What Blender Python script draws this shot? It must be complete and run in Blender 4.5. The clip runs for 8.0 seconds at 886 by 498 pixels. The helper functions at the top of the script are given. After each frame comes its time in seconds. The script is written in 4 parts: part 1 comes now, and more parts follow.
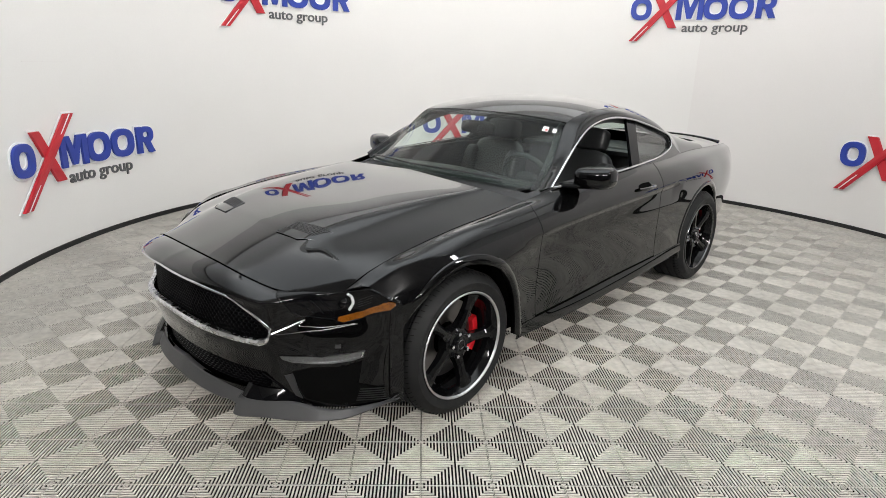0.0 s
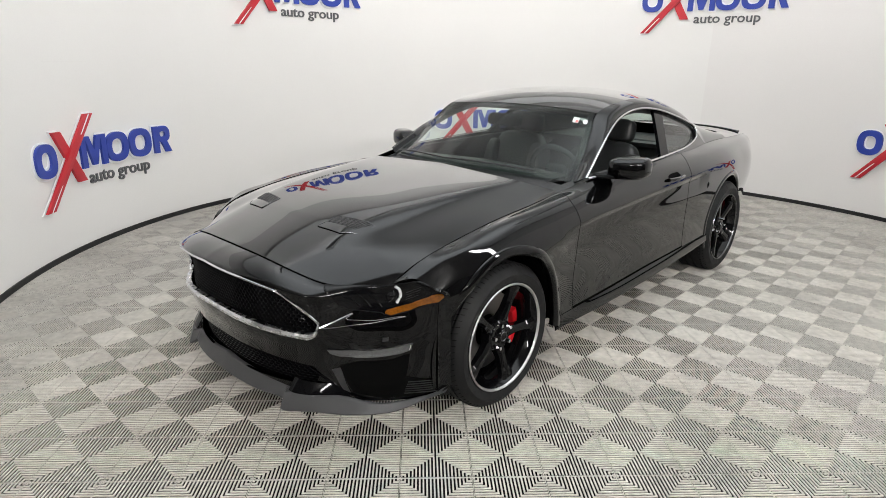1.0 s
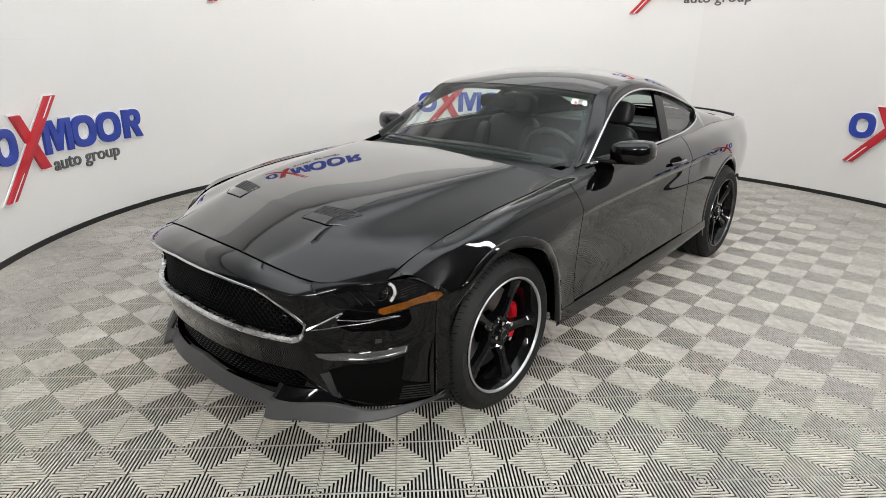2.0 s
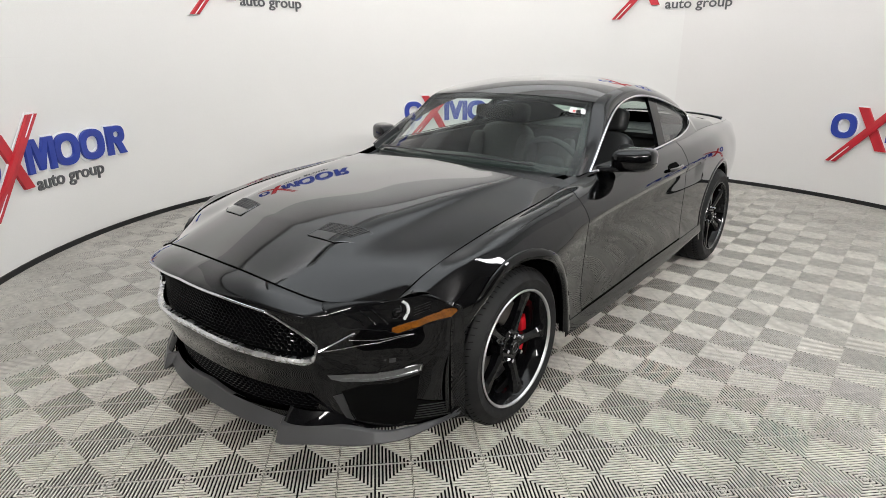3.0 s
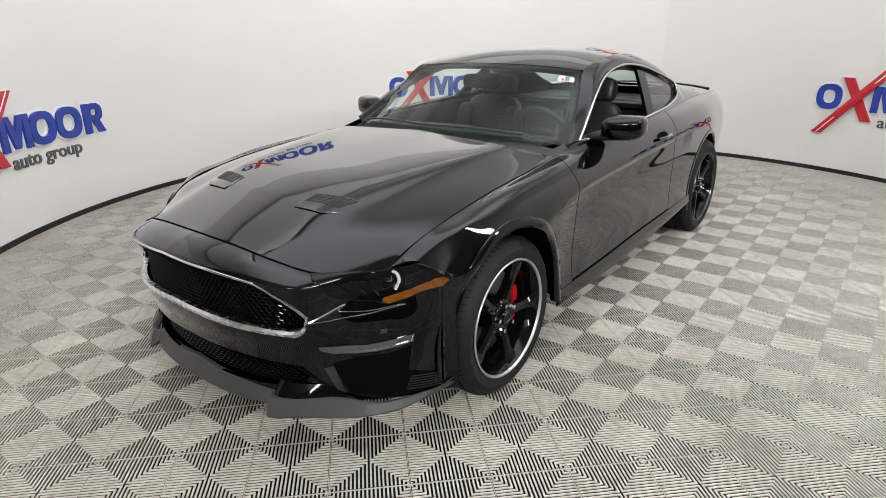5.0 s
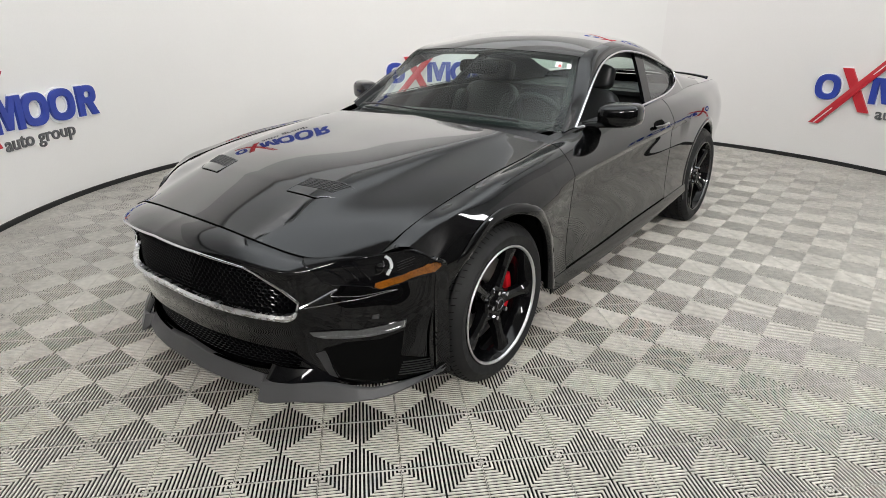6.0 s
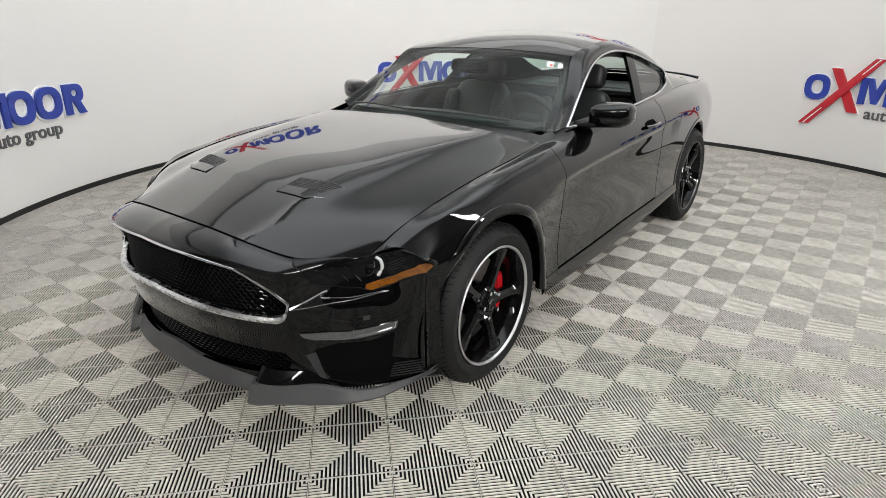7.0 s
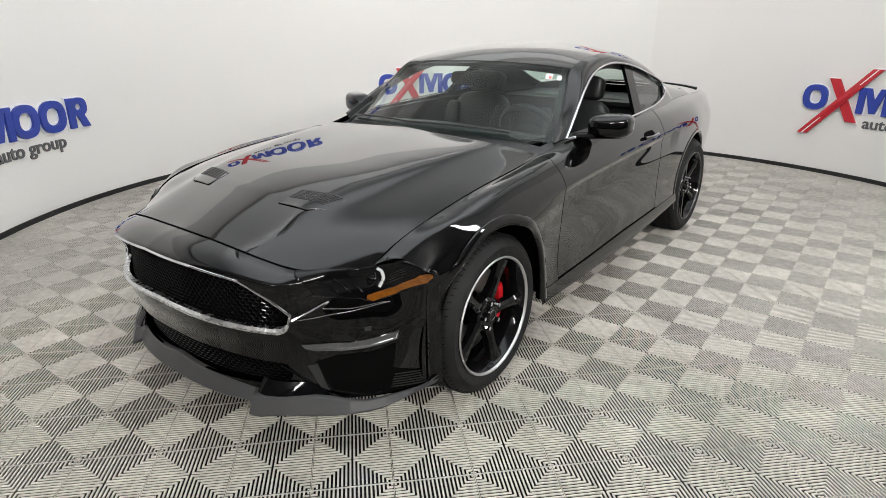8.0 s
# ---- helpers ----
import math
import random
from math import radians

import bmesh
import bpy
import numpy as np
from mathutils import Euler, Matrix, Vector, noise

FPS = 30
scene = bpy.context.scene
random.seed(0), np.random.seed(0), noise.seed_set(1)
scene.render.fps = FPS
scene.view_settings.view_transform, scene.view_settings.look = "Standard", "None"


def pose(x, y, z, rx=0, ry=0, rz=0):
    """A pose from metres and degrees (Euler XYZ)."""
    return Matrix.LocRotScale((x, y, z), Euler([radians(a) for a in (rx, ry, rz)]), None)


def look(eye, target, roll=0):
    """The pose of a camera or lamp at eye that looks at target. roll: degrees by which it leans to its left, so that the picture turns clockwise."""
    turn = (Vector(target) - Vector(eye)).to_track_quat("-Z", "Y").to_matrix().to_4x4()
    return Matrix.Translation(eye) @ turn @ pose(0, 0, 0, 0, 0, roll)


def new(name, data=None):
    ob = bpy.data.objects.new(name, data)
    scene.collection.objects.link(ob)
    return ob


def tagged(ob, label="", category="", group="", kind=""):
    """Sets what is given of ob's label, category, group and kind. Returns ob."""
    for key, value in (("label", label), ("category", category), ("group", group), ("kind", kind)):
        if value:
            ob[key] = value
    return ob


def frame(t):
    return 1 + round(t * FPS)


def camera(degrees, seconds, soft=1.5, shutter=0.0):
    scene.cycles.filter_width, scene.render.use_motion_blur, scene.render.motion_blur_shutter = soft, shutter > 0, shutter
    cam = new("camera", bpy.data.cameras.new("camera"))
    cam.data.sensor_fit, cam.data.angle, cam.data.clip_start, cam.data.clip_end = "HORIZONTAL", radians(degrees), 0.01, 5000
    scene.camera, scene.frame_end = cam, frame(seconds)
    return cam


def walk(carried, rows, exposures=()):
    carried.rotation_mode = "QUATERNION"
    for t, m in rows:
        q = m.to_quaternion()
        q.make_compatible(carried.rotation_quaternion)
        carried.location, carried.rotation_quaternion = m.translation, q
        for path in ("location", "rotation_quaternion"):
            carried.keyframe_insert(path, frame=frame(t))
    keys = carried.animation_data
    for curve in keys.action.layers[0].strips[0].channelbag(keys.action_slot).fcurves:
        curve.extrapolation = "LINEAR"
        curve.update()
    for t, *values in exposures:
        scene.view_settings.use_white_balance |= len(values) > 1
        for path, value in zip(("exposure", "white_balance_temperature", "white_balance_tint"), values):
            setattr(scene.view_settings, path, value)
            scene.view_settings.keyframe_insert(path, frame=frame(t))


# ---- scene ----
import functools

cam = camera(73.0, 8.0, soft=0.9)
PATH = [
    (0, (-0.016, -2.226, 1.563), (0.058, -0.317, 0.971), 1.7),
    (0.5, (-0.126, -2.228, 1.555), (-0.056, -0.32, 0.959), 1.2),
    (1, (-0.202, -2.218, 1.532), (-0.127, -0.311, 0.933), 0.8),
    (1.2, (-0.236, -2.18, 1.525), (-0.142, -0.282, 0.903), 0.9),
    (2.3, (-0.27, -1.987, 1.496), (-0.117, -0.1, 0.849), 0.5),
    (2.5, (-0.306, -1.979, 1.51), (-0.139, -0.093, 0.867), 0.1),
    (3, (-0.362, -1.961, 1.516), (-0.162, -0.072, 0.892), -0.1),
    (3.5, (-0.374, -1.973, 1.507), (-0.167, -0.087, 0.873), -0.5),
    (4, (-0.377, -1.965, 1.493), (-0.154, -0.087, 0.843), -0.9),
    (4.5, (-0.378, -1.949, 1.476), (-0.142, -0.078, 0.811), -0.9),
    (6, (-0.358, -1.934, 1.453), (-0.109, -0.086, 0.73), 0.1),
    (6.5, (-0.358, -1.928, 1.452), (-0.095, -0.084, 0.724), 0.2),
    (7, (-0.353, -1.92, 1.452), (-0.078, -0.077, 0.727), 0.3),
    (7.5, (-0.354, -1.925, 1.453), (-0.079, -0.078, 0.738), 0.1),
    (8, (-0.352, -1.936, 1.459), (-0.08, -0.079, 0.767), -0.0),
]
walk(cam, [(t, look(eye, target, roll)) for t, eye, target, roll in PATH])

# ---- world, lights ----
world = bpy.data.worlds.new("world")
scene.world = world
world.use_nodes = True
world.node_tree.nodes["Background"].inputs[0].default_value = (0.8, 0.85, 0.9, 1)
world.node_tree.nodes["Background"].inputs[1].default_value = 0.02
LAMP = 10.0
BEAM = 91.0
scene.view_settings.exposure = 0.0


# ---- materials ----
def material(name, colour, rough=0.5, metal=0.0, coat=0.0, scale=0.0, vary=0.0, bump=0.0, fine=0.0, spec=0.5):
    """A procedural surface: colour varied at two scales, with a fine relief."""
    m = bpy.data.materials.new(name)
    m.use_nodes = True
    nt = m.node_tree
    b = nt.nodes["Principled BSDF"]
    b.inputs["Base Color"].default_value = (*colour, 1)
    b.inputs["Roughness"].default_value = rough
    b.inputs["Metallic"].default_value = metal
    b.inputs["Coat Weight"].default_value = coat
    b.inputs["Coat Roughness"].default_value = 0.02
    b.inputs["Coat IOR"].default_value = 1.38
    b.inputs["Specular IOR Level"].default_value = spec
    if scale:
        co = nt.nodes.new("ShaderNodeTexCoord")
        n1 = nt.nodes.new("ShaderNodeTexNoise")
        n1.inputs["Scale"].default_value = scale
        n1.inputs["Detail"].default_value = 6
        nt.links.new(co.outputs["Object"], n1.inputs["Vector"])
        n2 = nt.nodes.new("ShaderNodeTexNoise")
        n2.inputs["Scale"].default_value = fine or scale * 12
        n2.inputs["Detail"].default_value = 3
        nt.links.new(co.outputs["Object"], n2.inputs["Vector"])
        mix = nt.nodes.new("ShaderNodeMath")
        mix.operation = "ADD"
        nt.links.new(n1.outputs["Fac"], mix.inputs[0])
        nt.links.new(n2.outputs["Fac"], mix.inputs[1])
        if vary:
            ramp = nt.nodes.new("ShaderNodeMapRange")
            ramp.inputs["From Min"].default_value = 0.6
            ramp.inputs["From Max"].default_value = 1.4
            ramp.inputs["To Min"].default_value = 1 - vary
            ramp.inputs["To Max"].default_value = 1 + vary
            nt.links.new(mix.outputs[0], ramp.inputs["Value"])
            mul = nt.nodes.new("ShaderNodeVectorMath")
            mul.operation = "SCALE"
            mul.inputs[0].default_value = colour
            nt.links.new(ramp.outputs[0], mul.inputs["Scale"])
            nt.links.new(mul.outputs[0], b.inputs["Base Color"])
            r2 = nt.nodes.new("ShaderNodeMapRange")
            r2.inputs["From Min"].default_value = 0.3
            r2.inputs["From Max"].default_value = 0.7
            r2.inputs["To Min"].default_value = rough * 0.85
            r2.inputs["To Max"].default_value = min(1, rough * 1.15)
            nt.links.new(n1.outputs["Fac"], r2.inputs["Value"])
            nt.links.new(r2.outputs[0], b.inputs["Roughness"])
        if bump:
            bp = nt.nodes.new("ShaderNodeBump")
            bp.inputs["Strength"].default_value = 0.5
            bp.inputs["Distance"].default_value = bump
            nt.links.new(n2.outputs["Fac"], bp.inputs["Height"])
            nt.links.new(bp.outputs[0], b.inputs["Normal"])
    return m


def glass_material(name, colour, rough=0.0, ior=1.5):
    """Thin tinted glass: a clear see-through layer under a sharp gloss."""
    m = bpy.data.materials.new(name)
    m.use_nodes = True
    nt = m.node_tree
    nt.nodes.remove(nt.nodes["Principled BSDF"])
    tr = nt.nodes.new("ShaderNodeBsdfTransparent")
    tr.inputs[0].default_value = (*colour, 1)
    gl = nt.nodes.new("ShaderNodeBsdfGlossy")
    gl.inputs["Roughness"].default_value = rough
    fr = nt.nodes.new("ShaderNodeFresnel")
    fr.inputs["IOR"].default_value = ior
    mx = nt.nodes.new("ShaderNodeMixShader")
    nt.links.new(fr.outputs[0], mx.inputs[0])
    nt.links.new(tr.outputs[0], mx.inputs[1])
    nt.links.new(gl.outputs[0], mx.inputs[2])
    nt.links.new(mx.outputs[0], nt.nodes["Material Output"].inputs[0])
    return m


def lamp_material(name, colour, strength):
    m = bpy.data.materials.new(name)
    m.use_nodes = True
    b = m.node_tree.nodes["Principled BSDF"]
    b.inputs["Base Color"].default_value = (0.8, 0.8, 0.8, 1)
    b.inputs["Emission Color"].default_value = (*colour, 1)
    b.inputs["Emission Strength"].default_value = strength
    return m


PAINT = material("black_paint", (0.0025, 0.0027, 0.0033), 0.035, 1.0, 1.0, 3.0, 0.25, 0.0, 900)
nt = PAINT.node_tree
flake, flake_add = nt.nodes.new("ShaderNodeBsdfGlossy"), nt.nodes.new("ShaderNodeAddShader")
flake.inputs["Color"].default_value = (0.0030, 0.0030, 0.0033, 1)
flake.inputs["Roughness"].default_value = 0.42
nt.links.new(nt.nodes["Principled BSDF"].outputs[0], flake_add.inputs[0])
nt.links.new(flake.outputs[0], flake_add.inputs[1])
nt.links.new(flake_add.outputs[0], nt.nodes["Material Output"].inputs[0])
GLOSS = material("gloss_black_plastic", (0.003, 0.003, 0.0035), 0.06, 0.0, 0.0, 20, 0.2, 0, 0, 0.2)
PLASTIC = material("satin_black_plastic", (0.018, 0.018, 0.019), 0.5, 0.0, 0.0, 40, 0.25, 0.0004, 900)
# Near-black for liners, and for patches that put a recess's shade into colour.
VOID = material("black_liner_and_shade", (0.003, 0.003, 0.003), 0.9, 0, 0, 15, 0.3, 0, 0, 0.02)
LIP = material("satin_grey_splitter", (0.045, 0.045, 0.047), 0.42, 0.0, 0.0, 9, 0.12, 0.0003, 700)
SATIN = material("bright_satin_metal", (0.74, 0.74, 0.75), 0.27, 1.0, 0, 40, 0.06)
CHROME = material("satin_chrome", (0.72, 0.72, 0.74), 0.14, 1.0, 0, 30, 0.06)
DARKCHROME = material("dark_chrome", (0.12, 0.12, 0.125), 0.2, 1.0, 0, 30, 0.08)
RUBBER = material("tyre_rubber", (0.009, 0.009, 0.0093), 0.6, 0, 0, 25, 0.2, 0.0008, 300, 0.25)
RIM = material("gloss_black_rim", (0.003, 0.003, 0.0034), 0.06, 0, 0.0, 12, 0.2, 0, 0, 0.24)
LIPMETAL = material("machined_rim_lip", (0.62, 0.62, 0.63), 0.42, 1.0, 0, 60, 0.06, 0.0002, 800)
DISC = material("brake_disc_steel", (0.18, 0.17, 0.165), 0.35, 1.0, 0, 50, 0.15, 0.0003, 500)
RED = material("red_caliper_paint", (0.62, 0.012, 0.02), 0.25, 0, 0.5, 20, 0.1)
AMBER = material("amber_reflector", (0.16, 0.050, 0.003), 0.16, 0, 0.6, 45, 0.55, 0.0012, 200)
LENSGREY = material("clear_lamp_lens", (0.055, 0.056, 0.058), 0.10, 0.0, 1.0, 60, 0.25, 0.0008, 240)
LEATHER = material("black_leather", (0.027, 0.028, 0.029), 0.42, 0, 0, 14, 0.25, 0.001, 260)
DASHMAT = material("dark_dash", (0.021, 0.022, 0.023), 0.5, 0, 0, 30, 0.2, 0.0006, 500)
STICKER = material("white_sticker", (0.75, 0.76, 0.75), 0.5, 0, 0, 40, 0.06)
STICKERRED = material("red_sticker_print", (0.6, 0.08, 0.07), 0.5, 0, 0, 40, 0.06)
GUIDE = material("silvery_light_guide", (0.62, 0.63, 0.65), 0.18, 0.0, 1.0, 50, 0.1)
SCREEN = glass_material("windscreen_glass", (0.76, 0.89, 0.83), 0.0, 1.40)
QUARTER = glass_material("quarter_glass", (0.55, 0.58, 0.58), 0.0, 2.1)
WALLPAINT = material("white_wall_paint", (0.78, 0.765, 0.745), 0.55, 0, 0, 1.3, 0.02, 0.0012, 90)
BASE = material("black_cove_base", (0.012, 0.012, 0.012), 0.5, 0, 0, 12, 0.25)
BLUE = material("blue_vinyl", (0.022, 0.05, 0.33), 0.4, 0, 0, 8, 0.1)
REDV = material("red_vinyl", (0.50, 0.018, 0.03), 0.4, 0, 0, 8, 0.1)
GREYV = material("grey_vinyl", (0.10, 0.10, 0.105), 0.45, 0, 0, 8, 0.1)
WHITEV = material("white_acrylic_backing", (0.86, 0.86, 0.87), 0.35, 0, 0, 8, 0.03)
TILE = material("grey_rib_tile", (0.53, 0.505, 0.46), 0.40, 0, 0, 2.2, 0.30, 0.0004, 26)
world_place = TILE.node_tree.nodes.new("ShaderNodeNewGeometry")
for link in [k for k in TILE.node_tree.links if k.from_node.type == "TEX_COORD"]:
    TILE.node_tree.links.new(world_place.outputs["Position"], link.to_socket)
# Near-black sheet 5 mm below the rib tops; it fills every gap.
TILEBASE = material("near_black_base", (0.006, 0.006, 0.006), 0.9, 0, 0, 6, 0.3, 0, 0, 0.1)
ROOM = material("grey_hall_wall", (0.12, 0.12, 0.12), 0.8, 0, 0, 2, 0.15, 0.001, 40)
FRAME = material("white_lamp_housing", (0.7, 0.7, 0.69), 0.5, 0, 0, 20, 0.05)
# Grey of the added soffit, set by how it mirrors in the car.
SOFFIT = material("added_soffit_grey", (0.55, 0.545, 0.54), 0.7, 0, 0, 1.5, 0.06, 0.001, 60)
CEIL = material("pale_ceiling", (0.84, 0.83, 0.81), 0.8, 0, 0, 2, 0.2, 0.001, 40)
LED = lamp_material("added_wall_glow", (1.0, 0.98, 0.965), LAMP)
# Unseen overhead glow; its brighter patch is shaped for the hood's reflections.
SOFT = lamp_material("overhead_reflection_glow", (0.93, 0.98, 1.0), 1.0)
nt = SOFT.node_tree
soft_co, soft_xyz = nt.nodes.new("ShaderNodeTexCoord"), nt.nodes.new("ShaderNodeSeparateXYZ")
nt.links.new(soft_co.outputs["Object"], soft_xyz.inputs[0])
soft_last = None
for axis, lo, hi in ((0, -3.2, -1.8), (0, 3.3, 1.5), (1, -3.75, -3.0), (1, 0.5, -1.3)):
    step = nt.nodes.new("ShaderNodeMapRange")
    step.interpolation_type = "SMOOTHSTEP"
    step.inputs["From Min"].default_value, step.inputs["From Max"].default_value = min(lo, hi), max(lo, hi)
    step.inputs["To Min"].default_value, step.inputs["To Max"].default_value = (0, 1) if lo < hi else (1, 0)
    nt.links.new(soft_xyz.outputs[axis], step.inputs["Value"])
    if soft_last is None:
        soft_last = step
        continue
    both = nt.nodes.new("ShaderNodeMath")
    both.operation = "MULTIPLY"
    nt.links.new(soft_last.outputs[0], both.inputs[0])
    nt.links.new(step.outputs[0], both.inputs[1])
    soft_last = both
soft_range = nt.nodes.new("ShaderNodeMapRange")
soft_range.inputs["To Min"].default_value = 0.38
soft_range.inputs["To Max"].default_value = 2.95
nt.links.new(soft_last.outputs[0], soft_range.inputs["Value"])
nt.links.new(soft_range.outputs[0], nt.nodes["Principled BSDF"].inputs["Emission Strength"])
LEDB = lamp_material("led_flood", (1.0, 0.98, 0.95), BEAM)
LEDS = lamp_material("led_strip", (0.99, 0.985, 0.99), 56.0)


# ---- mesh tools ----
def finish(name, bm, mats, sharp=35, merge=0.0):
    if merge:
        bmesh.ops.remove_doubles(bm, verts=bm.verts, dist=merge)
    me = bpy.data.meshes.new(name)
    for f in bm.faces:
        f.smooth = True
    bm.edges.index_update()
    rim = [e.index for e in bm.edges if e.is_boundary]
    bm.to_mesh(me)
    bm.free()
    for m in mats if isinstance(mats, (list, tuple)) else [mats]:
        me.materials.append(m)
    me.set_sharp_from_angle(angle=radians(sharp))
    for k in rim:
        me.edges[k].use_edge_sharp = True
    return me


def part(name, bm, mat, parent, label="", sharp=35, solid=0.0, at=None):
    ob = new(name, finish(name, bm, mat, sharp))
    ob.parent = parent
    if at is not None:
        ob.matrix_basis = at
    if label:
        tagged(ob, label)
    if solid:
        md = ob.modifiers.new("thickness", "SOLIDIFY")
        md.thickness, md.offset = solid, -1
    return ob


def thing(name, m, label, category, group="", kind=""):
    ob = new(name)
    ob.matrix_basis = m
    return tagged(ob, label, category, group, kind)


def mirrored(bm):
    """A copy of a bmesh reflected to the other side of the car."""
    b2 = bm.copy()
    for v in b2.verts:
        v.co.x = -v.co.x
    bmesh.ops.reverse_faces(b2, faces=b2.faces)
    return b2


def pair(name, bm, mat, parent, label="", sharp=35, solid=0.0):
    b2 = mirrored(bm)
    return part(name, bm, mat, parent, label, sharp, solid), part(name, b2, mat, parent, label, sharp, solid)


def orient(bm, centre=(0, 1.3, 0.5)):
    bm.normal_update()
    c = Vector(centre)
    if sum(f.normal.dot(f.calc_center_median() - c) * f.calc_area() for f in bm.faces) < 0:
        bmesh.ops.reverse_faces(bm, faces=bm.faces)
    return bm


def turned(bm):
    bmesh.ops.reverse_faces(bm, faces=bm.faces)
    return bm


def grid(fn, us, vs, closed=False):
    bm = bmesh.new()
    rows = [[bm.verts.new(fn(u, v)) for v in vs] for u in us]
    n = len(vs)
    for i in range(len(us) - 1):
        for j in range(n if closed else n - 1):
            k = (j + 1) % n
            bm.faces.new((rows[i][j], rows[i + 1][j], rows[i + 1][k], rows[i][k]))
    return bm


def lin(a, b, n):
    return [a + (b - a) * i / n for i in range(n + 1)]


def catmull(P, t):
    """A point at t (0 to n - 1) on a smooth curve through the points P."""
    n = len(P)
    i = min(max(int(math.floor(t)), 0), n - 2)
    f = t - i
    p1, p2 = P[i], P[i + 1]
    p0 = P[i - 1] if i > 0 else 2 * p1 - p2
    p3 = P[i + 2] if i + 2 < n else 2 * p2 - p1
    return 0.5 * (2 * p1 + (p2 - p0) * f + (2 * p0 - 5 * p1 + 4 * p2 - p3) * f * f + (3 * p1 - p0 - 3 * p2 + p3) * f ** 3)


def hermite(xs, ys, x):
    """A smooth value at x of a table, held at its ends."""
    n = len(xs)
    if x <= xs[0]:
        return ys[0]
    if x >= xs[-1]:
        return ys[-1]
    i = max(k for k in range(n - 1) if xs[k] <= x)
    h = xs[i + 1] - xs[i]
    sl = [(ys[k + 1] - ys[k]) / (xs[k + 1] - xs[k]) for k in range(n - 1)]
    m0 = sl[i] if i == 0 else 0.5 * (sl[i - 1] + sl[i])
    m1 = sl[i] if i == n - 2 else 0.5 * (sl[i] + sl[i + 1])
    t = (x - xs[i]) / h
    return ((2 * t ** 3 - 3 * t * t + 1) * ys[i] + (t ** 3 - 2 * t * t + t) * h * m0
            + (-2 * t ** 3 + 3 * t * t) * ys[i + 1] + (t ** 3 - t * t) * h * m1)


def vecs(rows):
    return [np.array(r, float) for r in rows]


def tube(points, r, sides=8, closed=False, flat=1.0):
    """A bar of round or flattened section along points."""
    P = [Vector(p) for p in points]
    n = len(P)
    bm = bmesh.new()
    rings = []
    for i, p in enumerate(P):
        a = P[(i - 1) % n] if closed or i > 0 else P[i]
        b = P[(i + 1) % n] if closed or i < n - 1 else P[i]
        d = (b - a).normalized()
        up = Vector((0, 0, 1)) if abs(d.z) < 0.9 else Vector((1, 0, 0))
        s = d.cross(up).normalized()
        u = s.cross(d).normalized()
        rings.append([bm.verts.new(p + r * (math.cos(q) * s + flat * math.sin(q) * u)) for q in (2 * math.pi * k / sides for k in range(sides))])
    for i in range(n if closed else n - 1):
        for k in range(sides):
            A, B = rings[i], rings[(i + 1) % n]
            bm.faces.new((A[k], A[(k + 1) % sides], B[(k + 1) % sides], B[k]))
    if not closed:
        bm.faces.new(rings[0])
        bm.faces.new(list(reversed(rings[-1])))
    bmesh.ops.recalc_face_normals(bm, faces=bm.faces)
    return bm


def box(x0, x1, y0, y1, z0, z1, bevel=0.0, seg=2):
    bm = bmesh.new()
    bmesh.ops.create_cube(bm, size=1, matrix=Matrix.Translation(((x0 + x1) / 2, (y0 + y1) / 2, (z0 + z1) / 2)) @ Matrix.Diagonal((x1 - x0, y1 - y0, z1 - z0, 1)))
    if bevel:
        bmesh.ops.bevel(bm, geom=bm.edges[:], offset=bevel, segments=seg, affect="EDGES", profile=0.6)
    return bm


def join(*bms):
    out = bmesh.new()
    for b in bms:
        me = bpy.data.meshes.new("tmp")
        b.to_mesh(me)
        b.free()
        out.from_mesh(me)
        bpy.data.meshes.remove(me)
    return out


def moved(bm, m):
    bmesh.ops.transform(bm, matrix=m, verts=bm.verts)
    return bm


def lathe(profile, n=64, axis="X"):
    """A ring turned about the X axis from (x, radius) pairs."""
    def f(u, v):
        x, r = profile[u]
        return (x, r * math.cos(v), r * math.sin(v))
    bm = grid(f, range(len(profile)), [2 * math.pi * k / n for k in range(n)], closed=True)
    bmesh.ops.recalc_face_normals(bm, faces=bm.faces)
    return bm


def inside(poly, x, y):
    """Whether x, y lies in a convex polygon."""
    sign = 0
    for (ax, ay), (bx, by) in zip(poly, poly[1:] + poly[:1]):
        c = (bx - ax) * (y - ay) - (by - ay) * (x - ax)
        if abs(c) > 1e-12:
            if sign and (c > 0) != (sign > 0):
                return False
            sign = c
    return True


def opened(bm, poly):
    """Cuts a convex opening into a flat bmesh whose domain is x, y."""
    for (ax, ay), (bx, by) in zip(poly, poly[1:] + poly[:1]):
        bmesh.ops.bisect_plane(bm, geom=bm.verts[:] + bm.edges[:] + bm.faces[:], plane_co=(ax, ay, 0), plane_no=(-(by - ay), bx - ax, 0), dist=1e-6)
    gone = [f for f in bm.faces if inside(poly, f.calc_center_median().x, f.calc_center_median().y)]
    bmesh.ops.delete(bm, geom=gone, context="FACES")
    return bm


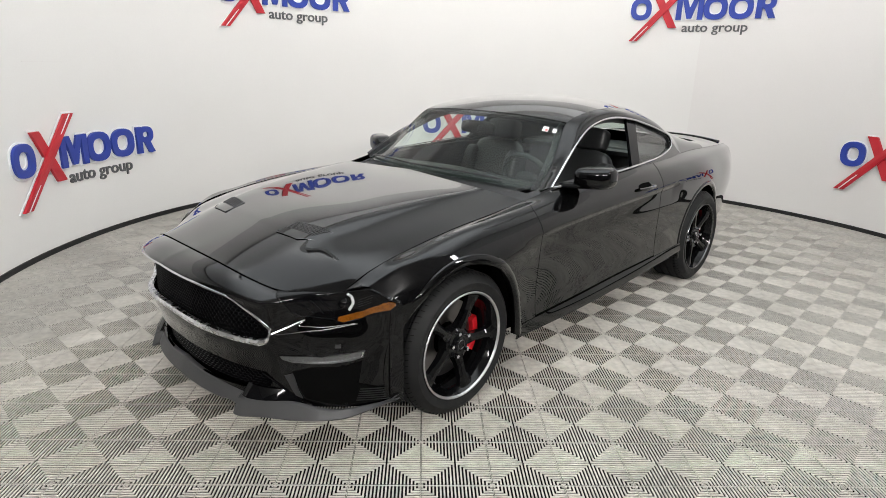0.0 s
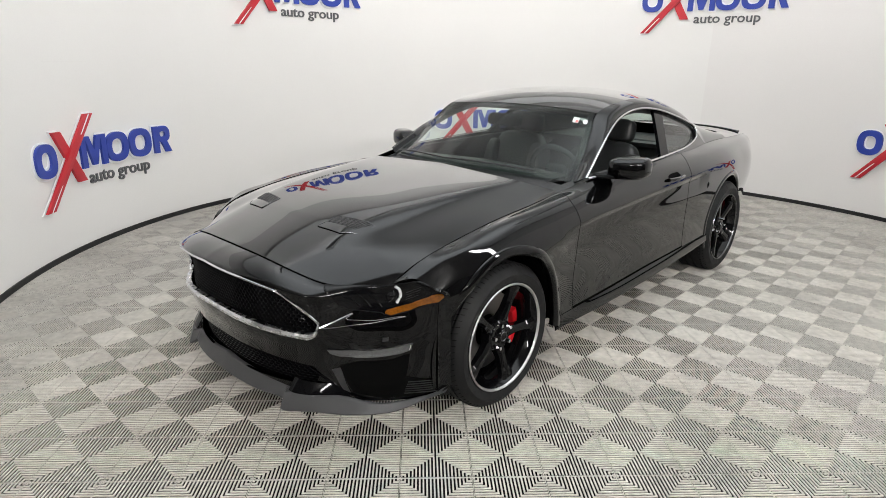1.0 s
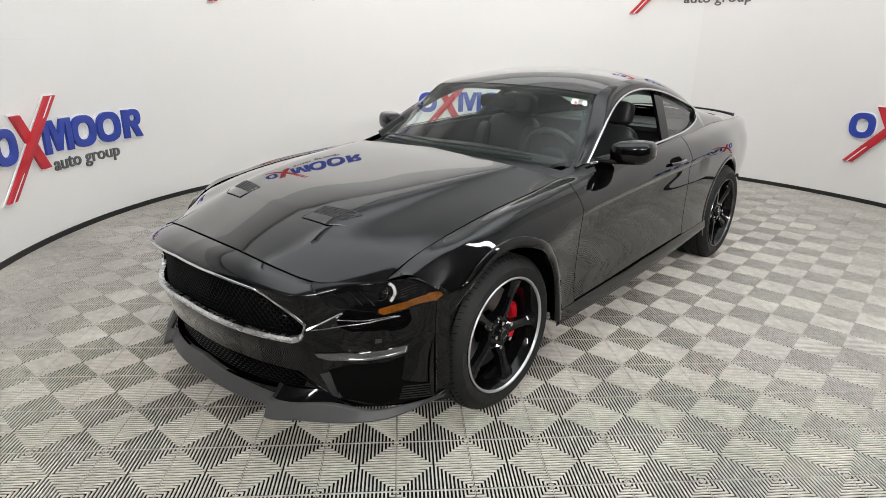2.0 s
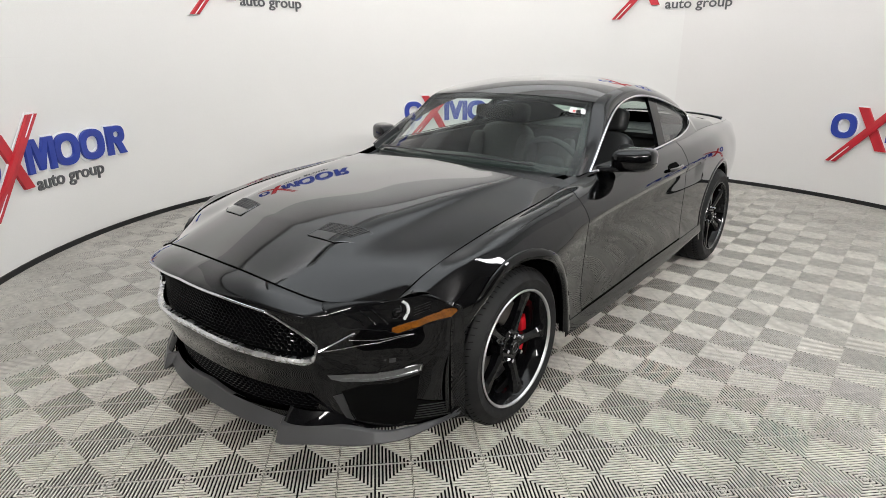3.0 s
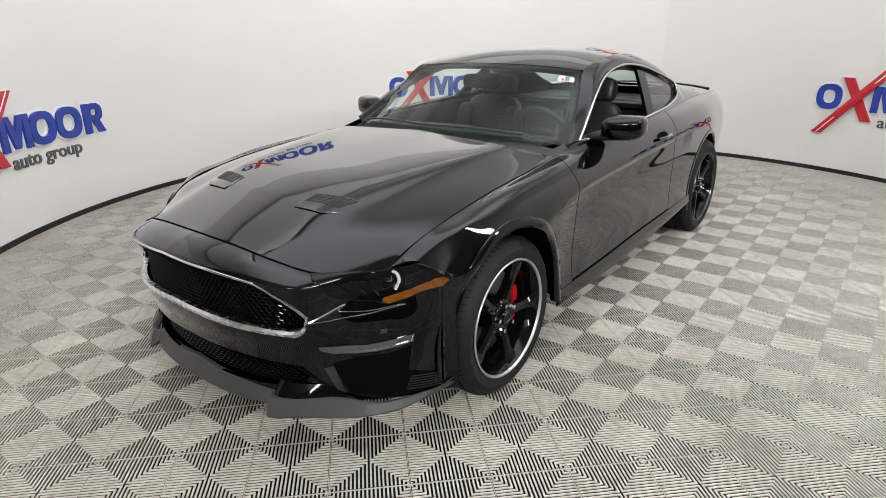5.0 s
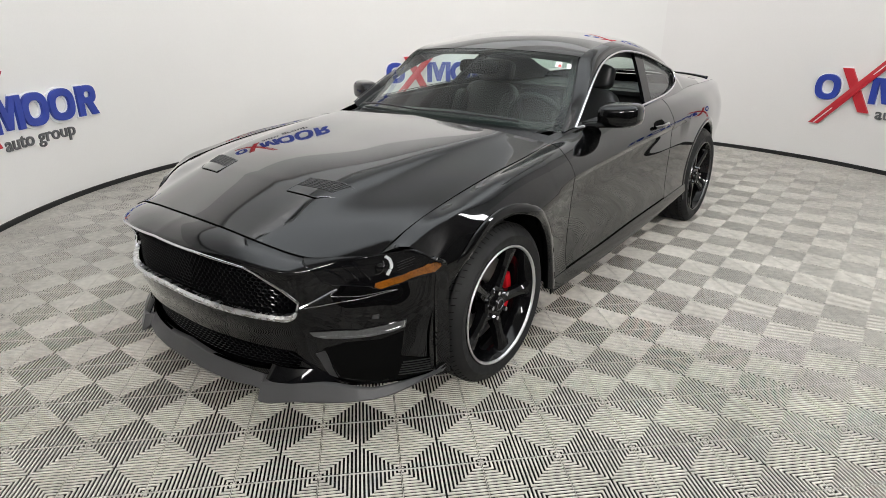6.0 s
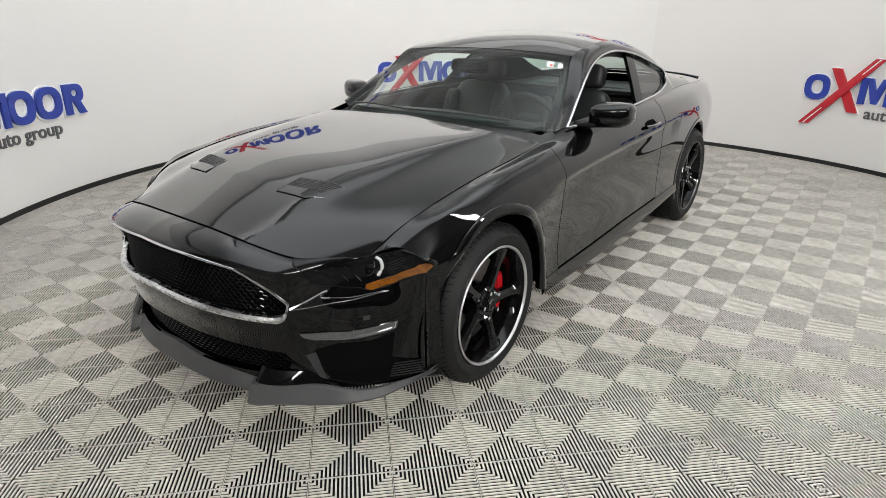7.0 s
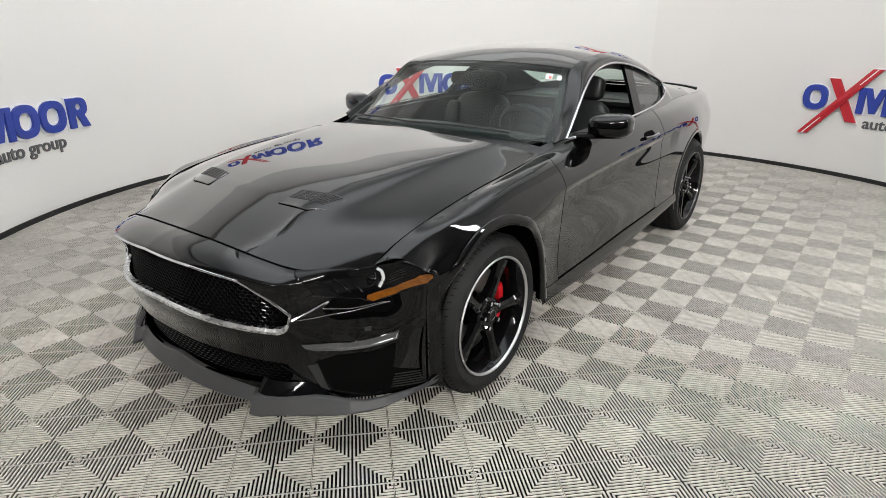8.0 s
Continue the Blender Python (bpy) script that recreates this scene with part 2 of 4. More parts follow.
def patch(poly, fn, step=0.02, lift=0.0):
    """A polygon of the domain laid on the surface fn(x, y), raised by lift along its normal."""
    bm = bmesh.new()
    bm.faces.new([bm.verts.new((x, y, 0)) for x, y in poly])
    for k in (0, 1):
        lo, hi = min(p[k] for p in poly), max(p[k] for p in poly)
        n = max(1, int((hi - lo) / step))
        for i in range(1, n):
            c = lo + (hi - lo) * i / n
            co, no = ((c, 0, 0), (1, 0, 0)) if k == 0 else ((0, c, 0), (0, 1, 0))
            bmesh.ops.bisect_plane(bm, geom=bm.verts[:] + bm.edges[:] + bm.faces[:], plane_co=co, plane_no=no, dist=1e-6)
    e = 0.004
    for v in bm.verts:
        x, y = v.co.x, v.co.y
        p = Vector(fn(x, y))
        if lift:
            nn = (Vector(fn(x + e, y)) - Vector(fn(x - e, y))).cross(Vector(fn(x, y + e)) - Vector(fn(x, y - e))).normalized()
            if nn.dot(p - Vector((0, 1.3, 0.45))) < 0:
                nn = -nn
            p = p + lift * nn
        v.co = p
    return orient(bm)


def outline(poly, fn, n=6, lift=0.0):
    """Points along the edge of a polygon of the domain, on the surface."""
    pts = []
    for (ax, ay), (bx, by) in zip(poly, poly[1:] + poly[:1]):
        for k in range(n):
            x, y = ax + (bx - ax) * k / n, ay + (by - ay) * k / n
            p = Vector(fn(x, y))
            if lift:
                p = p + lift * (p - Vector((0, 1.3, 0.45))).normalized()
            pts.append(p)
    return pts


# ---- the booth ----
CX, CY, RAD = 0.937, 2.223, 3.936
WALL_TOP = 2.95
A0, A1 = -38.0, 218.0


def on_wall(deg, z, inset=0.0):
    a = radians(deg)
    return (CX + (RAD - inset) * math.cos(a), CY + (RAD - inset) * math.sin(a), z)


def wall_band(z0, z1, inset, thick, a0=A0, a1=A1, n=180):
    def f(u, v):
        zz, ins = ((z0, inset), (z1, inset), (z1, inset - thick), (z0, inset - thick))[v]
        return on_wall(u, zz, ins)
    bm = grid(f, lin(a0, a1, n), range(4), closed=True)
    for k in (0, -1):
        bm.verts.ensure_lookup_table()
        vs = bm.verts[0:4] if k == 0 else bm.verts[-4:]
        bm.faces.new(vs)
    bmesh.ops.recalc_face_normals(bm, faces=bm.faces)
    return bm


wall = new("wall_curved", finish("wall_curved", wall_band(0, WALL_TOP, 0, 0.12), WALLPAINT, 30))
tagged(wall, "smooth white curved studio wall standing on the tiled floor", "wall", kind="structure")
base = new("baseboard", finish("baseboard", wall_band(0, 0.042, 0.012, 0.0118), BASE, 30))
tagged(base, "black cove base along the foot of the curved wall", "baseboard", kind="structure")

# Right of the upright joint the white is set slightly darker and warmer.
WALLWARM = material("warm_darker_white", (0.755, 0.732, 0.715), 0.5, 0, 0, 1.3, 0.02, 0.0012, 90)
sheet = new("wall_sheet", finish("wall_sheet", wall_band(0.042, WALL_TOP - 0.001, 0.0035, 0.0032, A0 + 0.1, 52.7, 90), WALLWARM, 30))
tagged(sheet, "slightly darker warm white wall sheet with an upright joint", "wall", kind="structure")
joint = new("trim", finish("trim", wall_band(1.486, 1.4895, 0.0022, 0.002, 169, 176, 12), WALLWARM, 30))
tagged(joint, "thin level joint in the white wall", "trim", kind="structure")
hall = new("wall_hall", finish("wall_hall", join(
    box(-7.2, -7.0, -7, 9, 0, 3.75), box(9.0, 9.2, -7, 9, 0, 3.75), box(-7.2, 9.2, -7.2, -7, 0, 3.75), box(-7.2, 9.2, 9, 9.2, 0, 3.75)), ROOM))
tagged(hall, "plain grey walls of the hall round the booth", "wall", kind="structure")
# Unseen band added over the wall to tone the car's reflections.
soffit = new("added_soffit", finish("added_soffit", wall_band(WALL_TOP, 3.75, -0.02, 0.09), SOFFIT, 30))
tagged(soffit, "unseen grey soffit band added above the wall for the car's reflections", "wall", kind="structure")
ceiling = new("ceiling", finish("ceiling", box(-7.2, 9.2, -7.2, 9.2, 3.75, 3.85), CEIL))
tagged(ceiling, "plain pale ceiling above the booth", "ceiling", kind="structure")


def unseen_light(x, y, z, wx, wy, rz, tilt=0, glow=LED):
    """An unseen added panel that shines down, or tilted outwards on to the wall."""
    ob = thing("unseen_light", Matrix.Translation((x, y, z)) @ pose(0, 0, 0, 0, 0, rz) @ pose(0, 0, 0, tilt, 0, 0), "white rectangular glowing panel, unseen and added to light the booth", "ceiling light", "ceiling lights")
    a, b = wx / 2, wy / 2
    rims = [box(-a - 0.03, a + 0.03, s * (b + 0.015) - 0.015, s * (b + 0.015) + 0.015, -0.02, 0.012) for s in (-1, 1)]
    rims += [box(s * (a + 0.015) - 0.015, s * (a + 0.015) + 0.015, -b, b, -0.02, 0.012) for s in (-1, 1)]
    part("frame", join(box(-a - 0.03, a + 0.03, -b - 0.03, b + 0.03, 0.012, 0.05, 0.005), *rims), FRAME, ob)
    part("diffuser", box(-a + 0.001, a - 0.001, -b + 0.001, b - 0.001, 0, 0.011), glow, ob, "glowing white face of the unseen panel")
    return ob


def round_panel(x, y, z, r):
    """An unseen wide round glow added overhead, with a thin rim."""
    ob = thing("unseen_light", Matrix.Translation((x, y, z)), "unseen round glowing panel added above the car for its reflections", "ceiling light", "ceiling lights")
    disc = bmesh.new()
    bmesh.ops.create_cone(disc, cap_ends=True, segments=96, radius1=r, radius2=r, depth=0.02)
    part("diffuser", disc, SOFT, ob, "glowing white face of the unseen panel")
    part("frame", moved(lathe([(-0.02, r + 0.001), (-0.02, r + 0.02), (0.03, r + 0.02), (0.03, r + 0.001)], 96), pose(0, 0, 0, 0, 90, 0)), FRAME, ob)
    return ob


# Unseen washers added to brighten the curved wall.
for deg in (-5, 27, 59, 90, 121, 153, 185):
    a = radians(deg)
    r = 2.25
    unseen_light(CX + r * math.cos(a), CY + r * math.sin(a), 3.40, 1.2, 0.28, deg - 90, 86)
# Unseen floods added behind the camera, aimed to set the ribs' contrast.
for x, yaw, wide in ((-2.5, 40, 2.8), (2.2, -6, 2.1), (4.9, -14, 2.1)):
    unseen_light(x, -5.9, 3.35, wide, 0.32, yaw, 62, LEDB)
# Unseen strip placed for the bright bar reflected on the fender.
unseen_light(3.70, -0.20, 2.70, 0.16, 0.85, 86, 66, LEDS)
# Added overhead glow, out of view, mirrored in hood and fenders.
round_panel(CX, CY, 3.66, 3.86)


# ---- the car: its lines, x to its left, y to its rear from the front axle ----
HOOD = [vecs(c) for c in (
    ((0, -0.82, 0.760), (0, -0.56, 0.836), (0, -0.28, 0.895), (0, 0, 0.930), (0, 0.25, 0.957), (0, 0.48, 0.975)),
    ((0.32, -0.800, 0.747), (0.345, -0.545, 0.827), (0.405, -0.30, 0.885), (0.445, -0.02, 0.921), (0.47, 0.24, 0.944), (0.49, 0.46, 0.957)),
    ((0.44, -0.763, 0.718), (0.46, -0.505, 0.809), (0.495, -0.27, 0.857), (0.525, 0.0, 0.898), (0.55, 0.26, 0.928), (0.58, 0.49, 0.944)),
    ((0.565, -0.690, 0.686), (0.630, -0.480, 0.784), (0.650, -0.24, 0.836), (0.660, 0.03, 0.876), (0.668, 0.30, 0.903), (0.675, 0.545, 0.921)),
    ((0.720, -0.545, 0.692), (0.752, -0.430, 0.763), (0.762, -0.23, 0.814), (0.762, 0.05, 0.857), (0.755, 0.32, 0.880), (0.730, 0.60, 0.899)))]


def hood(u, v):
    """u 0 to 5 from nose to cowl, v 0 to 4 from the middle to the edge."""
    return catmull([catmull(c, u) for c in HOOD], v)


def hood_at(x, y):
    """The hood's surface above x, y."""
    s = 1 if x >= 0 else -1
    X, u, v = abs(x), (y + 0.8) / 1.3 * 5, abs(x) / 0.76 * 4
    for _ in range(12):
        p = hood(u, v)
        e = 0.01
        pu, pv = (hood(u + e, v) - p) / e, (hood(u, v + e) - p) / e
        det = pu[0] * pv[1] - pv[0] * pu[1]
        dx, dy = X - p[0], y - p[1]
        u += (dx * pv[1] - dy * pv[0]) / det
        v += (pu[0] * dy - pu[1] * dx) / det
        u, v = min(max(u, -0.2), 5.2), min(max(v, 0), 4.1)
    p = hood(u, v)
    return (s * p[0], p[1], p[2])


SY = (
    (-0.545, -0.42, -0.20, 0.05, 0.32, 0.60, 0.85, 1.30, 1.85, 2.20, 2.42, 2.70, 3.00, 3.45, 3.75),
    (-0.47, -0.34, -0.15, 0.06, 0.31, 0.58, 0.85, 1.30, 1.85, 2.30, 2.70, 3.10, 3.50, 3.78),
    (-0.44, -0.30, -0.13, 0.06, 0.30, 0.55, 0.85, 1.30, 1.85, 2.30, 2.70, 3.10, 3.50, 3.78),
    (-0.42, -0.29, -0.13, 0.07, 0.30, 0.54, 0.85, 1.30, 1.85, 2.30, 2.70, 3.10, 3.50, 3.80),
    (-0.41, -0.29, -0.13, 0.07, 0.30, 0.54, 0.85, 1.30, 1.85, 2.30, 2.70, 3.10, 3.50, 3.78),
    (-0.40, -0.29, -0.13, 0.07, 0.30, 0.54, 0.85, 1.30, 1.85, 2.30, 2.70, 3.10, 3.50, 3.75))
SX = (
    (0.725, 0.757, 0.768, 0.769, 0.762, 0.745, 0.775, 0.800, 0.800, 0.775, 0.750, 0.72, 0.69, 0.64, 0.58),
    (0.802, 0.838, 0.850, 0.848, 0.842, 0.835, 0.843, 0.853, 0.850, 0.835, 0.808, 0.755, 0.69, 0.63),
    (0.868, 0.902, 0.924, 0.930, 0.922, 0.908, 0.900, 0.897, 0.895, 0.885, 0.866, 0.815, 0.75, 0.67),
    (0.874, 0.906, 0.925, 0.930, 0.915, 0.897, 0.890, 0.885, 0.886, 0.884, 0.872, 0.825, 0.76, 0.68),
    (0.876, 0.906, 0.920, 0.922, 0.905, 0.890, 0.885, 0.883, 0.884, 0.880, 0.868, 0.81, 0.74, 0.66),
    (0.880, 0.906, 0.918, 0.922, 0.915, 0.912, 0.912, 0.910, 0.905, 0.892, 0.875, 0.80, 0.73, 0.66))
SZ = (
    (0.694, 0.768, 0.821, 0.858, 0.881, 0.908, 0.946, 0.968, 0.982, 0.986, 0.994, 0.994, 0.985, 0.970, 0.955),
    (0.716, 0.786, 0.816, 0.848, 0.868, 0.884, 0.890, 0.911, 0.928, 0.938, 0.940, 0.935, 0.925, 0.915),
    (0.640, 0.668, 0.698, 0.715, 0.745, 0.778, 0.795, 0.812, 0.830, 0.845, 0.840, 0.820, 0.810, 0.800),
    (0.540, 0.590, 0.610, 0.615, 0.620, 0.640, 0.650, 0.665, 0.690, 0.700, 0.680, 0.660, 0.660, 0.660),
    (0.420, 0.420, 0.420, 0.420, 0.420, 0.430, 0.430, 0.430, 0.440, 0.450, 0.450, 0.480, 0.510, 0.520),
    (0.220, 0.220, 0.220, 0.220, 0.240, 0.250, 0.250, 0.250, 0.250, 0.250, 0.280, 0.370, 0.400, 0.400))


def scallop(y, z):
    """How far the side steps in under the shoulder crease."""
    fade = min(max((y - 0.27) / 0.45, 0), 1) * min(max((2.22 - y) / 0.14, 0), 1)
    d = hermite((0.28, 0.71, 1.34, 2.13), (0.772, 0.788, 0.813, 0.842), y) - z
    if d <= 0 or d > 0.15 or fade == 0:
        return 0.0
    k = d / 0.028 if d < 0.028 else 1 - (d - 0.028) / 0.122
    return 0.013 * fade * (k if d < 0.028 else k * k * (3 - 2 * k))


def side(y, v):
    """The body side: y along the car, v 0 to 5 from the belt line down to the sill."""
    P = [np.array((hermite(a, b, y), y, hermite(a, c, y))) for a, b, c in zip(SY, SX, SZ)]
    soft = catmull(P, v)
    soft[0] -= scallop(y, soft[2])
    k = min(max((0.0 - y) / 0.28, 0), 1)
    if k == 0 or v >= 3:
        return soft
    hard = P[0] + (P[1] - P[0]) * v if v < 1 else catmull(P[1:], v - 1)
    return soft + (hard - soft) * 0.7 * k * k * (3 - 2 * k)


@functools.lru_cache(maxsize=None)
def side_v(y, z):
    """Where down the body side a height lies."""
    lo, hi = 0.0, 5.0
    for _ in range(24):
        mid = (lo + hi) / 2
        if side(y, mid)[2] > z:
            lo = mid
        else:
            hi = mid
    return (lo + hi) / 2


def side_at(y, z):
    """The body side at a height."""
    return side(y, side_v(y, z))


def sill_top(y):
    """The height of the shut line between door and sill."""
    return hermite((0.37, 0.60, 0.95, 1.35, 1.75, 2.35), (0.322, 0.326, 0.334, 0.348, 0.358, 0.372), y)


def belt_x(y):
    return hermite(SY[0], SX[0], y)


def glass_side(y, z):
    """The leaning plane of the side windows."""
    h = z - hermite(SY[0], SZ[0], y)
    return (belt_x(y) - 0.58 * h - 0.25 * h * h, y, z)


EDGE = vecs(((0.715, 0.77, 0.925), (0.672, 0.92, 1.02), (0.625, 1.05, 1.14), (0.578, 1.18, 1.252),
             (0.565, 1.40, 1.302), (0.56, 1.65, 1.322), (0.55, 1.95, 1.308), (0.545, 2.20, 1.258),
             (0.555, 2.45, 1.165), (0.58, 2.70, 1.085), (0.60, 2.95, 1.025)))
RIDGE = vecs(((0, 0.52, 0.968), (0, 0.73, 1.075), (0, 0.95, 1.185), (0, 1.165, 1.278),
              (0, 1.40, 1.344), (0, 1.65, 1.373), (0, 1.95, 1.368), (0, 2.22, 1.325),
              (0, 2.52, 1.215), (0, 2.80, 1.120), (0, 3.05, 1.050)))


def top(s, w):
    """Windscreen (s 0 to 3), roof (3 to 7) and rear window (7 to 10); w -1 to 1 across."""
    c, e = catmull(RIDGE, s), catmull(EDGE, s)
    a = abs(w)
    return (w * e[0], c[1] + (e[1] - c[1]) * a ** 2, c[2] + (e[2] - c[2]) * a ** 2.3)


# front fascia: rows from the foot (0) to the hood's edge (1)
ROW = (0.0, 0.2, 0.35, 0.45, 0.52, 0.6, 0.75, 0.86, 0.93, 1.0)
ROWZ = (0.208, 0.31, 0.395, 0.465, 0.51, 0.575, 0.660, 0.722, 0.743, 0.764)
ROWY = (-0.89, -0.895, -0.907, -0.930, -0.938, -0.935, -0.940, -0.952, -0.905, -0.82)
HEADX = (0, 0.20, 0.36, 0.44, 0.505, 0.555, 0.625, 0.70, 0.735, 0.77, 0.80, 0.85, 0.88, 0.91)
HEADY = (-0.822, -0.814, -0.793, -0.765, -0.732, -0.699, -0.628, -0.566, -0.540, -0.505, -0.474, -0.450, -0.435, -0.40)
DROPX = (0, 0.23, 0.36, 0.44, 0.505, 0.56, 0.63, 0.70, 0.735, 0.77, 0.80, 0.85, 0.88, 0.91)
DROPZ = (0, 0.008, 0.025, 0.046, 0.066, 0.078, 0.078, 0.076, 0.068, 0.058, 0.052, 0.066, 0.084, 0.110)


def plan(x, front, a=0.95, rear=-0.25):
    q = min(abs(x) / a, 1)
    return rear + (front - rear) * (1 - q ** 2.4) ** 0.8


def ease(a, lo, hi):
    k = min(max((a - lo) / (hi - lo), 0), 1)
    return k * k * (3 - 2 * k)


def skin(x, r):
    """The bumper's upright skin, its corners leaning back, before its top is drawn back to the hood."""
    a = abs(x)
    z = hermite(ROW, ROWZ, r) - hermite(DROPX, DROPZ, a) * ease(r, 0.55, 1.0)
    lean = 0.26 * max(0.0, z - 0.28) * ease(a, 0.53, 0.65) * (1 - ease(a, 0.74, 0.89))
    return np.array((x, plan(x, hermite(ROW, ROWY, r)) + lean, z))


def drawn_back(x, r, start):
    """A flat slope from the skin's row start to the hood's edge."""
    if r <= start:
        return skin(x, r)
    a, w = skin(x, start), (r - start) / (1 - start)
    b = np.array((x, hermite(HEADX, HEADY, abs(x)), 0.764 - hermite(DROPX, DROPZ, abs(x))))
    return a + (b - a) * w + np.array((0, -0.5, 0.86)) * 0.007 * math.sin(math.pi * w)


def fascia(x, r):
    """The whole front: a level strip above the grille that narrows to nothing at the leaning corners."""
    p = drawn_back(x, r, 0.86)
    return (x, p[1], p[2])


def fz(x, z):
    """The fascia's row at a height."""
    lo, hi = 0.0, 1.0
    for _ in range(24):
        mid = (lo + hi) / 2
        if fascia(x, mid)[2] < z:
            lo = mid
        else:
            hi = mid
    return (lo + hi) / 2


def fpoly(pts):
    return [(x, fz(x, z)) for x, z in pts]


car = thing("car", Matrix.Translation((-0.433, 0.880, 0)) @ pose(0, 0, 0, 0, 0, 44.16 - 90),
            "glossy black two-door sports coupe parked on grey ribbed floor tiles", "car")

# panels
bm = orient(grid(lambda u, v: hood(u, abs(v)) * np.array((1 if v >= 0 else -1, 1, 1)), lin(0, 5, 60), lin(-4, 4, 72)))
for k in range(18):
    bmesh.ops.smooth_vert(bm, verts=[v for v in bm.verts if not v.is_boundary], factor=0.5, use_axis_x=True, use_axis_y=True, use_axis_z=True)
nose = [v for v in bm.verts if not v.is_boundary and v.co.y < -0.50]
for k in range(45):
    bmesh.ops.smooth_vert(bm, verts=nose, factor=0.5, use_axis_x=True, use_axis_y=True, use_axis_z=True)
hood_ob = part("hood", bm, PAINT, car, "", 40, 0.006)
bm = orient(grid(lambda u, v: hood(u, abs(v)) * np.array((1.03 if v >= 0 else -1.03, 0.985, 1)) + np.array((0, 0, -0.03)), lin(0.1, 5, 20), lin(-4, 4, 24)))
part("hood_liner", bm, VOID, car)

ARCH = ((-0.02, 0.340, 0.395), (2.715, 0.350, 0.393))


def arched(bm, cy, cz, r):
    """Opens a wheel arch in a side panel and draws its edge on to the circle."""
    gone = [f for f in bm.faces if all(math.hypot(v.co.y - cy, v.co.z - cz) < r for v in f.verts)]
    bmesh.ops.delete(bm, geom=gone, context="FACES")
    for v in bm.verts:
        d = math.hypot(v.co.y - cy, v.co.z - cz)
        if 1e-6 < d < r:
            v.co.y, v.co.z = cy + (v.co.y - cy) * r / d, cz + (v.co.z - cz) * r / d
    bmesh.ops.dissolve_degenerate(bm, dist=0.0003, edges=bm.edges)
    return bm


def fender_start(v):
    return hermite((0, 1, 2, 3, 5), (-0.545, -0.47, -0.43, -0.43, -0.43), v)


bm = grid(lambda u, v: side(fender_start(v) + u * (0.54 + 0.05 * max(0, 1 - v) - fender_start(v)), v), lin(0, 1, 90), lin(0.02, 4.93, 80))
for k in range(8):
    bmesh.ops.smooth_vert(bm, verts=[v for v in bm.verts if not v.is_boundary and v.co.y < 0.36], factor=0.5, use_axis_x=True, use_axis_y=True, use_axis_z=True)
pair("front_fender", orient(arched(bm, ARCH[0][0], ARCH[0][1], ARCH[0][2] + 0.010)), PAINT, car, "", 40, 0.006)


def door_skin(y, u):
    v = 0.02 + (side_v(y, sill_top(y) + 0.010) - 0.02) * u
    return side(y + (0.05 * (1 - v) if v < 1 and y < 0.8 else 0) * max(0, (0.8 - y) / 0.25), v)


def quarter_skin(y, u):
    return side(y, 0.02 + (side_v(y, sill_top(y) - 0.02) + (5 - side_v(y, sill_top(y) - 0.02)) * ease(y, 2.34, 2.5) - 0.02) * u)


door_l, door_r = pair("door", orient(grid(door_skin, lin(0.5404, 1.9014, 74), lin(0, 1, 110))), PAINT, car, "", 40, 0.006)
bm = grid(quarter_skin, lin(1.9022, 3.75, 104), lin(0, 1, 80))
pair("rear_quarter", orient(arched(bm, ARCH[1][0], ARCH[1][1], ARCH[1][2] + 0.010)), PAINT, car, "", 40, 0.006)


def rocker(y, k):
    """The sill panel: its painted face leans out, then tucks under."""
    zt, zb = sill_top(y), hermite((0.37, 1.0, 1.5, 2.0, 2.35), (0.262, 0.264, 0.278, 0.302, 0.320), y)
    e = min(k, 1)
    p = side_at(y, zt + (zb - zt) * e)
    x = p[0] + 0.003 + 0.005 * math.sin(math.pi * e / 2) * ease(y, 0.37, 0.7)
    return (x - 0.04 * max(k - 1, 0) * ease(y, 0.40, 0.60), y, zt + (zb - zt) * e - 0.02 * max(k - 1, 0) * ease(y, 0.40, 0.60))


pair("rocker_panel", orient(grid(rocker, lin(0.388, 2.33, 60), lin(0, 1.6, 14))), PAINT, car, "", 40, 0.005)
# Near-black strip added behind the shut line to put the gap's shade there.
pair("sill_gap_shade", orient(grid(lambda y, k: side_at(y, sill_top(y) + k) - np.array((0.011, 0, 0)), lin(0.545, 2.2, 40), lin(-0.012, 0.022, 3))), VOID, car)

# arch lips
for cy, cz, r in ARCH:
    def flange(a, k):
        rad, out = ((r + 0.042, -0.002), (r + 0.037, 0.003), (r + 0.018, 0.005), (r + 0.003, 0.002), (r - 0.004, -0.008), (r - 0.002, -0.035))[k]
        p = side_at(cy + (r + 0.01) * math.cos(a), cz + (r + 0.01) * math.sin(a))
        q = side_at(cy + rad * math.cos(a), cz + rad * math.sin(a))
        if cy < 1 and a > 2.3:
            out = min(out, 0) - 0.006 * min((a - 2.3) / 0.4, 1)
        return (0.5 * p[0] + 0.5 * q[0] + out, cy + rad * math.cos(a), cz + rad * math.sin(a))
    pair("arch_lip", orient(grid(flange, lin(radians(-8.5 if cy < 1 else 14), radians(192), 76), range(6))), PAINT, car, "", 50)
    bm = grid(lambda a, x: (x, cy + (r + 0.012) * math.cos(a), cz + (r + 0.012) * math.sin(a)), lin(radians(-5), radians(185), 40), lin(0.50, 0.875 if cy < 1 else 0.835, 6))
    pair("wheel_liner", bm, VOID, car)

